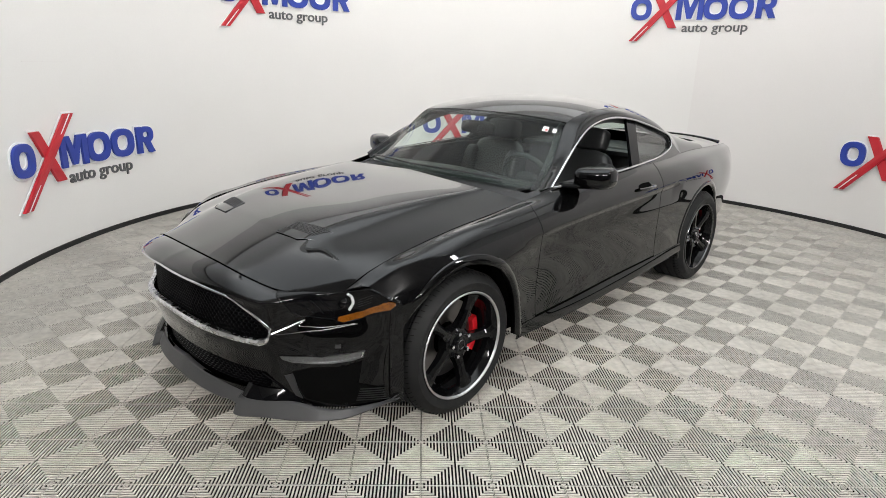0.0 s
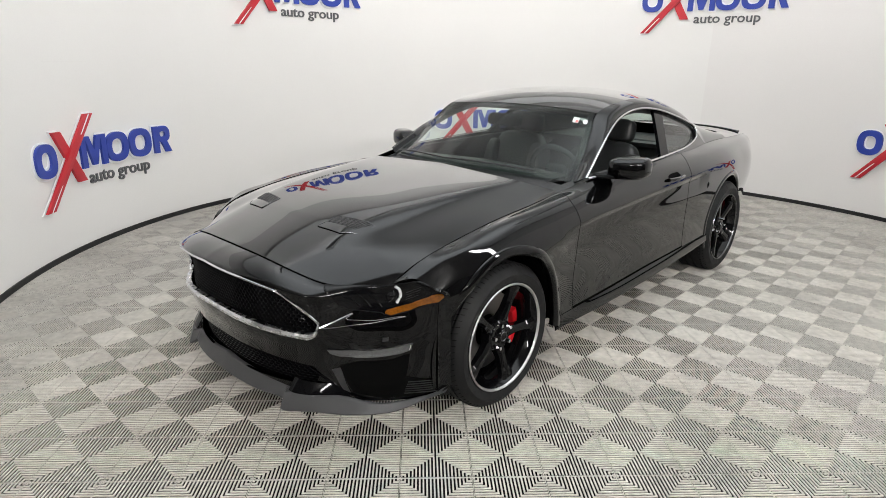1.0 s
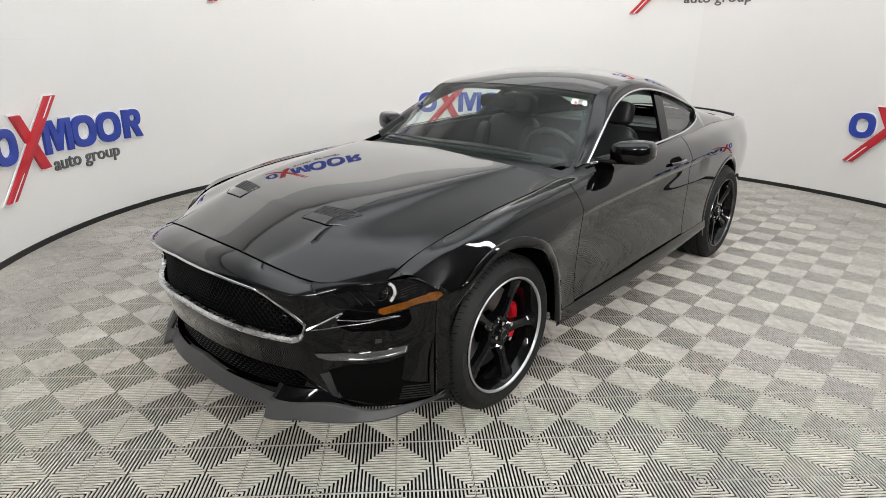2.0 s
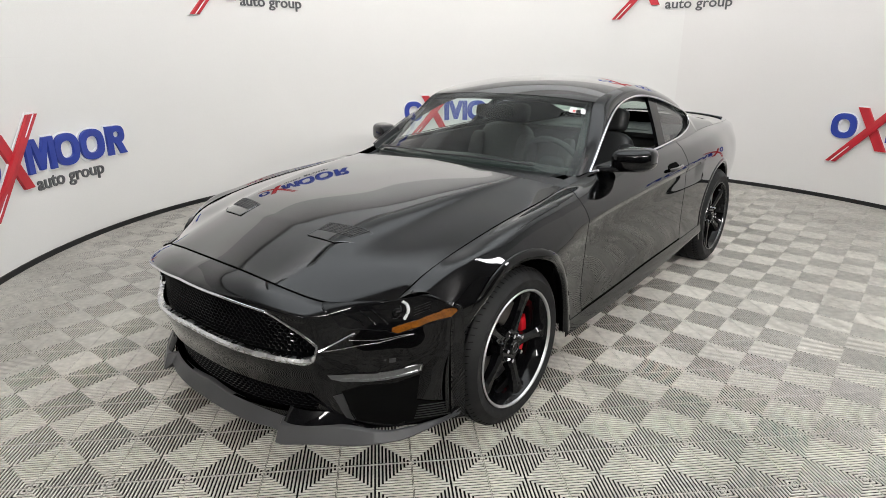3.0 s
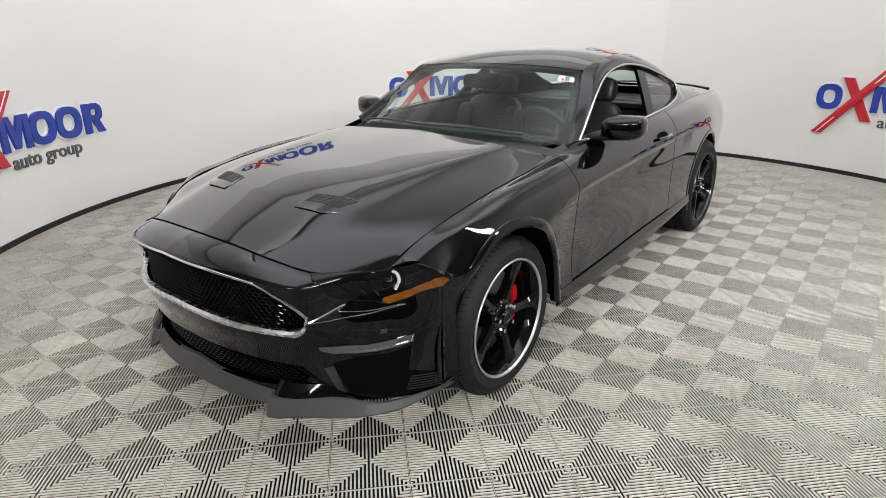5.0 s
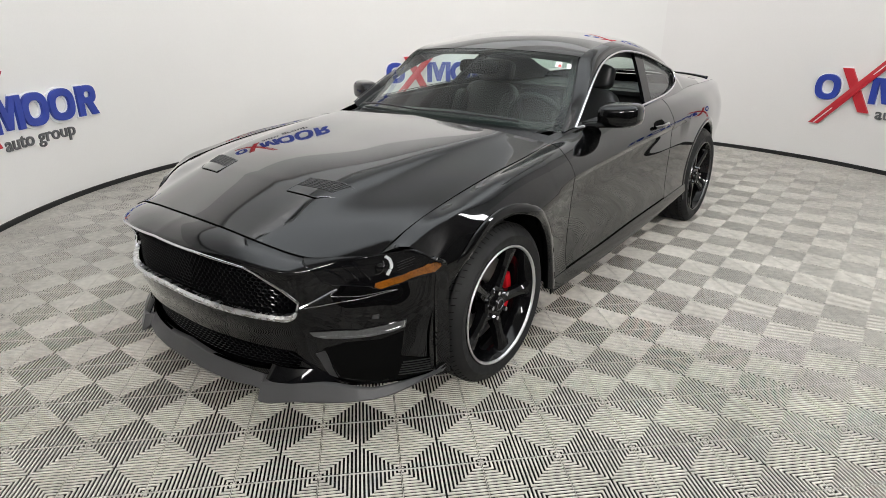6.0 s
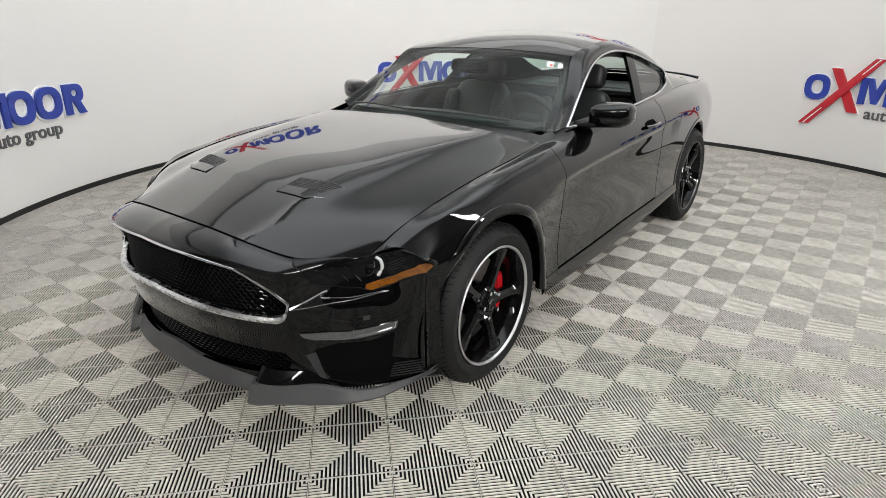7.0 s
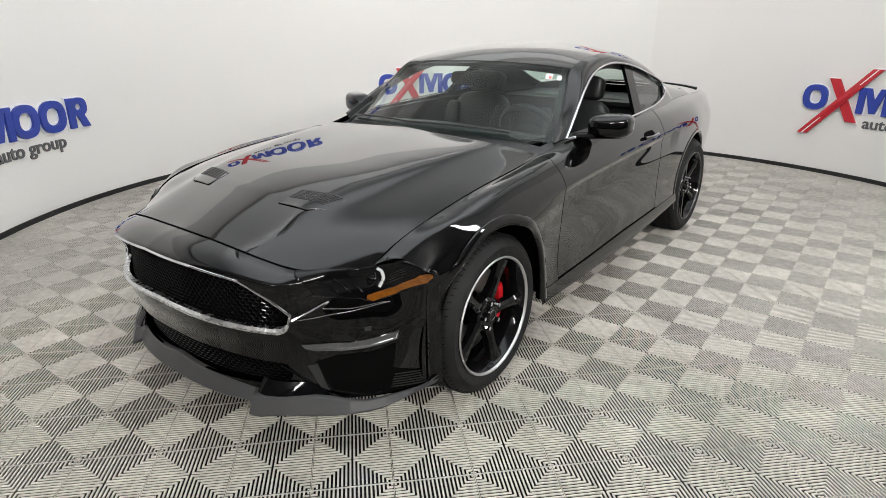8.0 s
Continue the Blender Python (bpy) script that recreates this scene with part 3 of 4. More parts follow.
# roof, windows
part("roof", orient(grid(top, lin(3.03, 6.97, 60), lin(-1, 1, 44))), PAINT, car, "", 40, 0.006)
ws = part("windscreen", orient(grid(top, lin(0.0, 3.0, 40), lin(-0.985, 0.985, 40))), SCREEN, car, "clear windscreen with stickers")
part("rear_window", turned(orient(grid(top, lin(7.03, 9.9, 30), lin(-0.97, 0.97, 30)))), SCREEN, car)
band = join(grid(lambda s, w: Vector(top(s, w)) + Vector((0, 0.004, -0.006)), lin(2.72, 3.03, 5), lin(-1, 1, 40)),
            grid(lambda s, w: Vector(top(s, w)) + Vector((0, 0.004, -0.006)), lin(0, 2.8, 24), lin(0.93, 1, 4)),
            grid(lambda s, w: Vector(top(s, w)) + Vector((0, 0.004, -0.006)), lin(0, 2.8, 24), lin(-1, -0.93, 4)))
part("windscreen_border", orient(band), GLOSS, car, "black glass border")
DLO = vecs(((0.79, 0, 0.948), (0.95, 0, 1.047), (1.13, 0, 1.142), (1.30, 0, 1.212), (1.47, 0, 1.250), (1.66, 0, 1.264),
            (1.88, 0, 1.243), (2.09, 0, 1.197), (2.29, 0, 1.139), (2.345, 0, 1.112), (2.352, 0, 1.082)))
SILL = ((0.79, 1.3, 1.5, 1.79, 2.0, 2.15, 2.28, 2.352, 2.42), (0.946, 0.968, 0.978, 0.993, 1.005, 1.022, 1.050, 1.082, 0.992))
NB = 60


def rail(k, w):
    """The pillar and roof rail between the windscreen's edge and the side windows' edge."""
    t = k / NB
    a = catmull(EDGE, 10 * t)
    if t < 0.82:
        q = catmull(DLO, 10 * t / 0.82)
        b = np.array(glass_side(q[0], q[2]))
    else:
        k = (t - 0.82) / 0.18
        y = 2.352 + k * 0.65
        z = hermite(SY[0], SZ[0], y)
        b = np.array(glass_side(y, z + max(0, 1 - k / 0.12) * (1.082 - z)))
    p = a + (b - a) * w
    return p + 0.016 * math.sin(math.pi * w) * np.array((0.75, 0, 0.65))


def rail_inner(k, w):
    p = rail(k, w)
    return (p[0] - 0.035 - 0.01 * w, p[1] + 0.0, p[2] - 0.012 - 0.012 * w)


pair("pillar_trim", grid(rail_inner, lin(0, NB, 60), lin(-0.1, 1.1, 8)), DASHMAT, car, "", 50, 0.004)
pair("roof_pillar", orient(grid(rail, lin(0, NB, 120), lin(0, 1, 8))), PAINT, car, "", 50, 0.006)
bottom = [(y, 0, hermite(*SILL, y)) for y in lin(2.335, 0.80, 30)]
upper = [catmull(DLO, t) for t in lin(0, 10, 70)]
loop = [Vector(glass_side(p[0], p[2])) + Vector((0.006, 0, 0.003)) for p in upper] + [Vector(glass_side(p[0], p[2])) + Vector((0.010, 0, 0.004)) for p in bottom]
part("window_trim", tube(loop, 0.0065, 8, closed=True), CHROME, car, "satin chrome window trim")
part("window_trim", mirrored(tube(loop, 0.003, 8, closed=True)), DARKCHROME, car, "thin dark window trim")


def belt_panel(y, k):
    z = hermite(SY[0], SZ[0], y)
    p = glass_side(y, z + (max(hermite(*SILL, y), z + 0.001) - z) * k)
    return (p[0] + 0.002, p[1], p[2])


pair("belt_panel", orient(grid(belt_panel, lin(1.45, 2.42, 50), lin(0, 1, 6))), PAINT, car, "", 50, 0.006)


def top_z(y):
    return hermite([p[0] for p in upper[:66]], [p[2] for p in upper[:66]], min(y, 2.348))


def pane(lo, hi, tip):
    """A leaning pane from a slanted front edge to a slanted or pointed rear edge."""
    def f(u, k):
        a = lo + 0.19 * k
        y = a + ((hi + 0.19 * k if not tip else hi) - a) * u
        z0 = hermite(*SILL, y)
        z = z0 + (max(top_z(y), z0 + 0.002) - z0) * k
        p = glass_side(y, z)
        return (p[0] - 0.012, p[1], p[2])
    return orient(grid(f, lin(0, 1, 24), lin(0, 1, 12)))


part("quarter_window", pane(1.745, 2.345, True), QUARTER, car, "dark tinted quarter glass")
part("quarter_window", turned(mirrored(pane(1.93, 2.345, True))), QUARTER, car, "dark tinted quarter glass")
part("b_pillar", pane(1.635, 1.745, False), GLOSS, car, "", 35, 0.02)
part("b_pillar", mirrored(pane(1.83, 1.93, False)), GLOSS, car, "", 35, 0.02)

# tail
def deck(k, w):
    t = k
    c = catmull(vecs(((0, 3.03, 1.048), (0, 3.25, 1.015), (0, 3.50, 0.995), (0, 3.68, 1.0), (0, 3.76, 0.99))), 4 * t)
    y = 2.98 + 0.76 * t
    e = np.array((belt_x(y), y, hermite(SY[0], SZ[0], y)))
    a = abs(w)
    return (w * e[0], c[1] + (e[1] - c[1]) * a ** 2.5, c[2] + (e[2] - c[2]) * a ** 3)


part("boot_lid", orient(grid(deck, lin(0, 1, 30), lin(-1, 1, 40))), PAINT, car, "", 40, 0.006)
wing = [Vector(deck(0.93, w)) + Vector((0, 0.0, 0.006)) for w in lin(-0.93, 0.93, 40)]
part("spoiler", tube(wing, 0.026, 8, flat=0.45), PAINT, car)


def tail(v, w):
    e = side(3.75, v)
    a = abs(w)
    return (w * e[0], e[1] + 0.07 * (1 - a ** 2.5), e[2])


part("rear_bumper", orient(grid(tail, lin(0, 5, 30), lin(-1, 1, 40))), PAINT, car, "", 40, 0.006)
part("underbody", box(-0.66, 0.66, -0.5, 3.3, 0.15, 0.19), VOID, car)

# front fascia with its openings
GRILLE = [(0.000, 0.716), (0.250, 0.702), (0.358, 0.686), (0.416, 0.674), (0.443, 0.654), (0.555, 0.545), (0.547, 0.493), (0.517, 0.475), (0.000, 0.514)]
LOWER = [(0.000, 0.372), (0.289, 0.365), (0.512, 0.346), (0.538, 0.318), (0.508, 0.256), (0.300, 0.250), (0.000, 0.252)]
FOG = [(0.569, 0.429), (0.601, 0.425), (0.683, 0.422), (0.752, 0.436), (0.804, 0.454), (0.801, 0.427), (0.766, 0.408), (0.711, 0.395), (0.654, 0.391), (0.599, 0.397), (0.575, 0.411)]
LAMP_SHAPE = [(0.539, 0.689), (0.639, 0.686), (0.743, 0.698), (0.786, 0.706), (0.827, 0.705), (0.864, 0.690), (0.894, 0.666), (0.885, 0.648), (0.874, 0.631), (0.828, 0.610), (0.770, 0.582), (0.732, 0.567), (0.713, 0.573), (0.702, 0.580), (0.617, 0.592), (0.597, 0.613), (0.586, 0.661)]
bm = bmesh.new()
xs, rs = lin(0, 0.60, 40) + lin(0.61, 0.898, 36), lin(0, 1, 70)
vg = [[bm.verts.new((x, r, 0)) for r in rs] for x in xs]
for i in range(len(xs) - 1):
    for j in range(len(rs) - 1):
        bm.faces.new((vg[i][j], vg[i + 1][j], vg[i + 1][j + 1], vg[i][j + 1]))
for shape in (GRILLE, LOWER):
    opened(bm, fpoly(shape))
for v in bm.verts:
    v.co = fascia(v.co.x, v.co.y)
bm = orient(bm)
b2 = mirrored(bm)
bm = join(bm, b2)
bmesh.ops.remove_doubles(bm, verts=bm.verts, dist=0.0004)
part("front_bumper", bm, PAINT, car, "", 40, 0.012)


def sunk(depth):
    return lambda x, r: (x, fascia(x, r)[1] + depth, fascia(x, r)[2])


def mesh_cells(shape, fn, w, h, bar, deep):
    """A lattice of slanted hexagon cells that fills a shape of the fascia, mirrored over the middle."""
    poly = fpoly(shape)
    bm = bmesh.new()
    zs = [p[1] for p in shape]
    nx, nz = int(0.6 / w) + 2, int((max(zs) - min(zs)) / h) + 2
    for j in range(nz):
        for i in range(-nx, nx):
            cx, cz = (i + 0.5 * (j % 2)) * w, min(zs) + j * h
            if not inside(poly, abs(cx), fz(abs(cx), cz)):
                continue
            ring = []
            for a in range(6):
                q = radians(60 * a + 30)
                x0, z0 = cx + 0.58 * w * math.cos(q), cz + 0.66 * h * math.sin(q)
                y0 = plan(x0, hermite(ROW, ROWY, fz(abs(cx), cz))) + deep
                k = 1 - bar
                x1, z1 = cx + k * 0.58 * w * math.cos(q), cz + k * 0.66 * h * math.sin(q)
                ring.append((bm.verts.new((x0, y0, z0)), bm.verts.new((x1, y0 + 0.002, z1)), bm.verts.new((x1, y0 + 0.02, z1))))
            for a in range(6):
                A, B = ring[a], ring[(a + 1) % 6]
                bm.faces.new((A[0], B[0], B[1], A[1]))
                bm.faces.new((A[1], B[1], B[2], A[2]))
    return orient(bm)


def backing(shape, depth, mat, name):
    bm = patch(fpoly(shape), sunk(depth), 0.04)
    bm = join(bm.copy(), mirrored(bm))
    return part(name, bm, mat, car)


backing(GRILLE, 0.075, VOID, "grille_cavity")
backing(LOWER, 0.075, VOID, "lower_cavity")
part("grille_mesh", mesh_cells(GRILLE, fascia, 0.022, 0.0135, 0.24, 0.034), GLOSS, car, "black honeycomb mesh", 20)
part("lower_grille_mesh", mesh_cells(LOWER, fascia, 0.026, 0.0125, 0.24, 0.034), GLOSS, car, "black honeycomb mesh", 20)


def shape_loop(shape, lift, dense=6):
    half = [Vector(fascia(x, r)) for x, r in [p for a, b in zip(fpoly(shape)[:-1], fpoly(shape)[1:]) for p in [(a[0] + (b[0] - a[0]) * k / dense, a[1] + (b[1] - a[1]) * k / dense) for k in range(dense)]] + [fpoly(shape)[-1]]]
    half = [p + Vector((0, -lift, 0)) for p in half]
    other = [Vector((-p.x, p.y, p.z)) for p in reversed(half[1:-1])]
    return half + other


part("grille_frame", tube(shape_loop(GRILLE, 0.0), 0.0048, 8, closed=True), CHROME, car, "satin chrome grille surround")
low = [(x, z + 0.004) for x, z in GRILLE if z < 0.56]
low = [(0.555, 0.542), (0.550, 0.499), (0.523, 0.479), (0.432, 0.483), (0.289, 0.496), (0.146, 0.507), (0.000, 0.513)]


def ribbon(pts, up, out):
    """A bright band that rises up and stands out from the fascia along a line of points, over both sides."""
    P = vecs([(x, 0, z) for x, z in pts])
    line = [catmull(P, t) for t in lin(0, len(P) - 1, 40)]
    line = line + [np.array((-p[0], 0, p[2])) for p in reversed(line[:-1])]
    bm = bmesh.new()
    rows = []
    for p in line:
        row = []
        for dz, dy in ((0, 0.004), (0.0, -out), (up * 0.5, -out * 1.2), (up, -out * 0.4), (up, 0.015)):
            x, z = p[0], p[2] + dz
            q = fascia(x, fz(abs(x), z))
            n = Vector((x * 0.9, -0.9, 0)).normalized()
            row.append(bm.verts.new(Vector(q) - n * (dy)))
        rows.append(row)
    for a, b in zip(rows, rows[1:]):
        for k in range(4):
            bm.faces.new((a[k], b[k], b[k + 1], a[k + 1]))
    return orient(bm)


part("grille_lower_band", ribbon(low, 0.020, 0.009), SATIN, car, "bright satin chrome band under the grille")

# panel gaps
gap = [Vector(fascia(x, 1.0)) + Vector((0, -0.002, 0.0015)) for x in lin(-0.70, 0.70, 90)]
part("hood_gap", tube(gap, 0.0024, 6), VOID, car)
edge = [Vector(hood(u, 4.0)) + Vector((0.002, 0, 0.0005)) for u in lin(0.1, 5, 60)]
pair("hood_side_gap", tube(edge, 0.0018, 6), VOID, car)
for y in (0.5402, 1.9018):
    seam = [Vector(side(y + (0.05 * (1 - v) if v < 1 and y < 1 else 0), v)) for v in lin(0.05, 4.6, 50)]
    pair("door_gap", tube(seam, 0.0012, 6), VOID, car)

# head lamps, fog lamps, trim lines
pair("headlight", patch(fpoly(LAMP_SHAPE), fascia, 0.03, 0.004), GLOSS, car, "dark smoked headlight lens", 35, 0.003)
head = [o for o in car.children if o.name.startswith("headlight")]


def lamp_parts(holder, s):
    def flip(bm):
        return bm if s > 0 else mirrored(bm)
    amber = [(0.714, 0.591), (0.784, 0.619), (0.845, 0.654), (0.892, 0.668), (0.883, 0.649), (0.872, 0.634), (0.786, 0.593), (0.729, 0.569), (0.713, 0.577)]
    part("reflector", flip(patch(fpoly(amber), fascia, 0.02, 0.0075)), AMBER, holder, "orange side reflector", 35, 0.003)
    line = vecs(((0.739, 0, 0.687), (0.750, 0, 0.652), (0.741, 0, 0.616)))
    arc = [Vector(fascia(q[0], fz(q[0], q[2]))) + Vector((0.004, -0.006, 0.004)) for q in (catmull(line, k) for k in lin(0, 2, 16))]
    part("running_light", flip(tube(arc, 0.0062, 8)), GUIDE, holder, "silvery curved light guide")
    c = Vector(fascia(0.722, fz(0.722, 0.652)))
    pr = bmesh.new()
    bmesh.ops.create_uvsphere(pr, u_segments=20, v_segments=12, radius=0.026)
    part("projector", flip(moved(pr, Matrix.Translation(c + Vector((-0.002, 0.010, -0.008))))), RIM, holder, "round projector lens")
    ring = [c + Vector((0.027 * math.cos(a) - 0.002, -0.005 + 0.012 * math.sin(a), 0.026 * math.sin(a))) for a in lin(0, 2 * math.pi, 24)[:-1]]
    part("projector_ring", flip(tube(ring, 0.0016, 6, closed=True)), DARKCHROME, holder)
    for k in range(4):
        pts = [Vector(fascia(x, fz(x, 0.659 - 0.0095 * k + 0.55 * (x - 0.766)))) + Vector((0.003, -0.005, 0.003)) for x in lin(0.766, 0.822 - 0.002 * k, 5)]
        part("lamp_rib", flip(tube(pts, 0.0011, 6)), DARKCHROME, holder)
    for k in range(3):
        pts = [Vector(fascia(x, fz(x, 0.658 - 1.41 * (x - 0.604 - 0.030 * k)))) + Vector((0.002, -0.004, 0.002)) for x in lin(0.604 + 0.030 * k, 0.643 + 0.030 * k, 8)]
        part("lamp_rib", flip(tube(pts, 0.0065, 8, flat=0.5)), GLOSS, holder)
    edge = outline(fpoly(LAMP_SHAPE), fascia, 5, 0.004)
    part("lamp_seal", flip(tube(edge, 0.0025, 6, closed=True)), GLOSS, holder)


for o in head:
    lamp_parts(o, 1 if o.data.vertices[0].co.x > 0 else -1)


def ridge_line(pts, r, lift, dense=8):
    P = vecs([(x, 0, z) for x, z in pts])
    return tube([Vector(fascia(p[0], fz(p[0], p[2]))) + Vector((0.4, -0.9, 0)) * lift for p in (catmull(P, t) for t in lin(0, len(P) - 1, dense * (len(P) - 1)))], r, 6)


# Metal lines drawn for the highlights on the bumper's black creases.
pair("crease_highlight", ridge_line([(0.559, 0.525), (0.605, 0.526), (0.679, 0.537), (0.731, 0.552), (0.772, 0.564)], 0.0030, 0.002), DARKCHROME, car, "thin metal line drawn for the crease's highlight below the headlight")
pair("crease_highlight", ridge_line([(0.559, 0.527), (0.589, 0.549), (0.615, 0.571), (0.625, 0.576)], 0.0042, 0.002), CHROME, car)
pair("crease_highlight", ridge_line([(0.625, 0.576), (0.616, 0.553), (0.678, 0.547), (0.743, 0.560), (0.772, 0.564)], 0.0025, 0.001), DARKCHROME, car)
pair("fog_lamp", patch(fpoly(FOG), fascia, 0.02, 0.004), LENSGREY, car, "slim clear fog lamp lens", 35, 0.004)
pair("fog_strip", ridge_line([(0.585, 0.411), (0.620, 0.403), (0.680, 0.400), (0.735, 0.409), (0.790, 0.428)], 0.0018, 0.004), LENSGREY, car, "pale strip along the fog lamp")
pair("fog_strip", ridge_line([(0.801, 0.452), (0.800, 0.441), (0.797, 0.429)], 0.0028, 0.006), CHROME, car)
pair("fog_strip", ridge_line([(0.612, 0.422), (0.608, 0.408), (0.605, 0.399)], 0.0016, 0.004), LENSGREY, car)
pair("fog_frame", tube(outline(fpoly(FOG), fascia, 5), 0.0035, 6, closed=True), GLOSS, car)
pair("bumper_crease", ridge_line([(0.496, 0.337), (0.527, 0.316), (0.558, 0.291), (0.591, 0.261), (0.621, 0.234), (0.662, 0.215)], 0.005, 0.0), PAINT, car)
pair("parking_sensor", patch(fpoly([(0.718, 0.462), (0.734, 0.463), (0.734, 0.478), (0.718, 0.477)]), fascia, 0.02, 0.003), PLASTIC, car, "small square sensor", 35, 0.003)
POCKET = [(0.597, 0.355), (0.654, 0.376), (0.739, 0.381), (0.796, 0.409), (0.791, 0.303), (0.765, 0.227), (0.744, 0.214), (0.642, 0.241)]
FIN = [(0.575, 0.338), (0.600, 0.348), (0.634, 0.241), (0.611, 0.253)]
pair("intake_fin", patch(fpoly(FIN), fascia, 0.02, 0.004), PLASTIC, car, "upright satin black fin", 35, 0.004)
# Flat patch on the bumper; its near-black stands for the intake's shaded depth.
pair("intake_shade", patch(fpoly(POCKET), fascia, 0.02, 0.002), VOID, car, "flat near-black patch for the air intake's shade")
VENT = [(0.784, 0.315), (0.855, 0.290), (0.848, 0.232), (0.764, 0.219)]
pair("side_vent", patch(fpoly(VENT), fascia, 0.02, 0.003), VOID, car, "small black mesh vent")
slats = []
for k in range(6):
    slats.append(tube([Vector(fascia(x, fz(x, 0.240 + 0.010 * k))) + Vector((0.006, -0.004, 0)) for x in lin(0.787 + 0.002 * k, 0.868 - 0.002 * k, 8)], 0.0022, 6))
pair("side_vent_mesh", join(*slats), RUBBER, car)

# splitter lip
def lip(x, k):
    a = abs(x)
    j = min(max((a - 0.396) / 0.024, 0), 1)
    topz = hermite((0, 0.136, 0.288, 0.40, 0.44, 0.48, 0.52, 0.63, 0.68, 0.73, 0.785, 0.826, 0.862, 0.895), (0.266, 0.252, 0.243, 0.228, 0.223, 0.226, 0.229, 0.229, 0.213, 0.200, 0.207, 0.217, 0.228, 0.253), a)
    botz = hermite((0, 0.28, 0.395, 0.420, 0.50, 0.549, 0.69, 0.75, 0.79, 0.838, 0.895), (0.190, 0.183, 0.177, 0.155, 0.160, 0.165, 0.161, 0.165, 0.173, 0.199, 0.233), a)
    y = plan(a, -0.922 - 0.046 * j, 0.97)
    back = y + 0.045
    prof = ((back, topz + 0.001), (y + 0.030, topz), (y + 0.024, topz - 0.003), (y, botz + 0.006), (y + 0.003, botz), (y + 0.03, botz - 0.003), (back, botz + 0.006))
    return (x, *prof[k])


part("splitter", orient(grid(lip, lin(-0.893, -0.426, 44) + lin(-0.420, -0.396, 5) + lin(-0.388, 0.388, 60) + lin(0.396, 0.420, 5) + lin(0.426, 0.893, 44), range(7)), (0, -0.6, 0.24)), LIP, car, "satin dark grey front splitter lip", 22)

def ramp(a, k):
    """A glossy step that bulges from the lip's top back to the bumper."""
    return (a, plan(a, -0.968, 0.97) + 0.050 - 0.024 * (1 - ((a - 0.52) / 0.11) ** 2) + 0.034 * k, 0.224 + 0.056 * k - 0.006 * k * k)


pair("splitter_step", orient(grid(ramp, lin(0.42, 0.63, 24), lin(0, 1, 8)), (0, -0.5, 0.2)), GLOSS, car, "glossy black step", 35, 0.004)
shelf = grid(lambda x, k: (x, plan(abs(x), (-0.90, -0.70)[k], 0.945), 0.214 + 0.008 * k), lin(-0.875, 0.875, 60), (0, 1))
part("splitter_tray", orient(shelf, (0, -0.6, 0.0)), GLOSS, car, "glossy black tray", 35, 0.008)

# hood vents
VENTS = [(0.235, -0.535), (0.375, -0.520), (0.435, -0.470), (0.45, -0.385), (0.245, -0.425)]


def vent_at(x, y):
    p = hood_at(x, y)
    return (p[0], p[1], p[2] - 0.0006 - max(0, abs(x) - 0.28) * 0.014)


pair("hood_vent", patch(VENTS, vent_at, 0.03, 0.0012), PAINT, car, "black hood vent")
mesh = []
for k in range(7):
    f = 0.40 + 0.58 * k / 6
    a, b = Vector((0.238 + 0.006 * f, -0.525 + 0.095 * f)), Vector((0.385 + 0.055 * f, -0.510 + 0.12 * f))
    mesh.append(tube([Vector(vent_at(a.x + (b.x - a.x) * q, a.y + (b.y - a.y) * q)) + Vector((0, 0, 0.0022)) for q in lin(0, 1, 6)], 0.0013, 6))
for k in range(16):
    f = (k + 0.5) / 16
    a, b = Vector((0.240 + 0.175 * f, -0.487 + 0.03 * f)), Vector((0.248 + 0.19 * f, -0.43 + 0.035 * f))
    mesh.append(tube([Vector(vent_at(a.x + (b.x - a.x) * q, a.y + (b.y - a.y) * q)) + Vector((0, 0, 0.002)) for q in lin(0, 1, 4)], 0.0011, 6))
pair("hood_vent_mesh", join(*mesh), LIP, car)
# Dark chrome puts the rim's edge highlight into the metal.
pair("hood_vent_rim", tube(outline(VENTS, vent_at, 5, 0.0016), 0.0020, 8, closed=True), DARKCHROME, car, "thin vent rim, dark chrome for its edge highlight")

# door mirrors
def mirror_shell(u, v):
    cu, su, cv, sv = math.cos(u), math.sin(u), math.cos(v), math.sin(v)
    e = lambda q, p: math.copysign(abs(q) ** p, q)
    x, y, z = 0.098 * e(cv, 0.5) * e(cu, 0.6), 0.085 * e(cv, 0.7) * e(su, 0.7), 0.060 * e(sv, 0.6)
    if y > 0.03:
        y = 0.03
    return (0.908 + x, 1.0 + y + 0.30 * x, 1.0 + z + 0.05 * x)


bm = grid(mirror_shell, lin(-math.pi, math.pi, 40), lin(-math.pi / 2, math.pi / 2, 22))
bmesh.ops.remove_doubles(bm, verts=bm.verts, dist=0.0005)
bmesh.ops.recalc_face_normals(bm, faces=bm.faces)
mir = pair("door_mirror", bm, PAINT, car, "", 50)
arm = tube([(0.765, 0.875, 0.952), (0.80, 0.885, 0.957), (0.85, 0.945, 0.956), (0.89, 0.98, 0.958)], 0.028, 10, flat=0.6)
arms = pair("mirror_arm", arm, GLOSS, car)
for o in (mir[1], arms[1]):
    o.location.x = 0.045

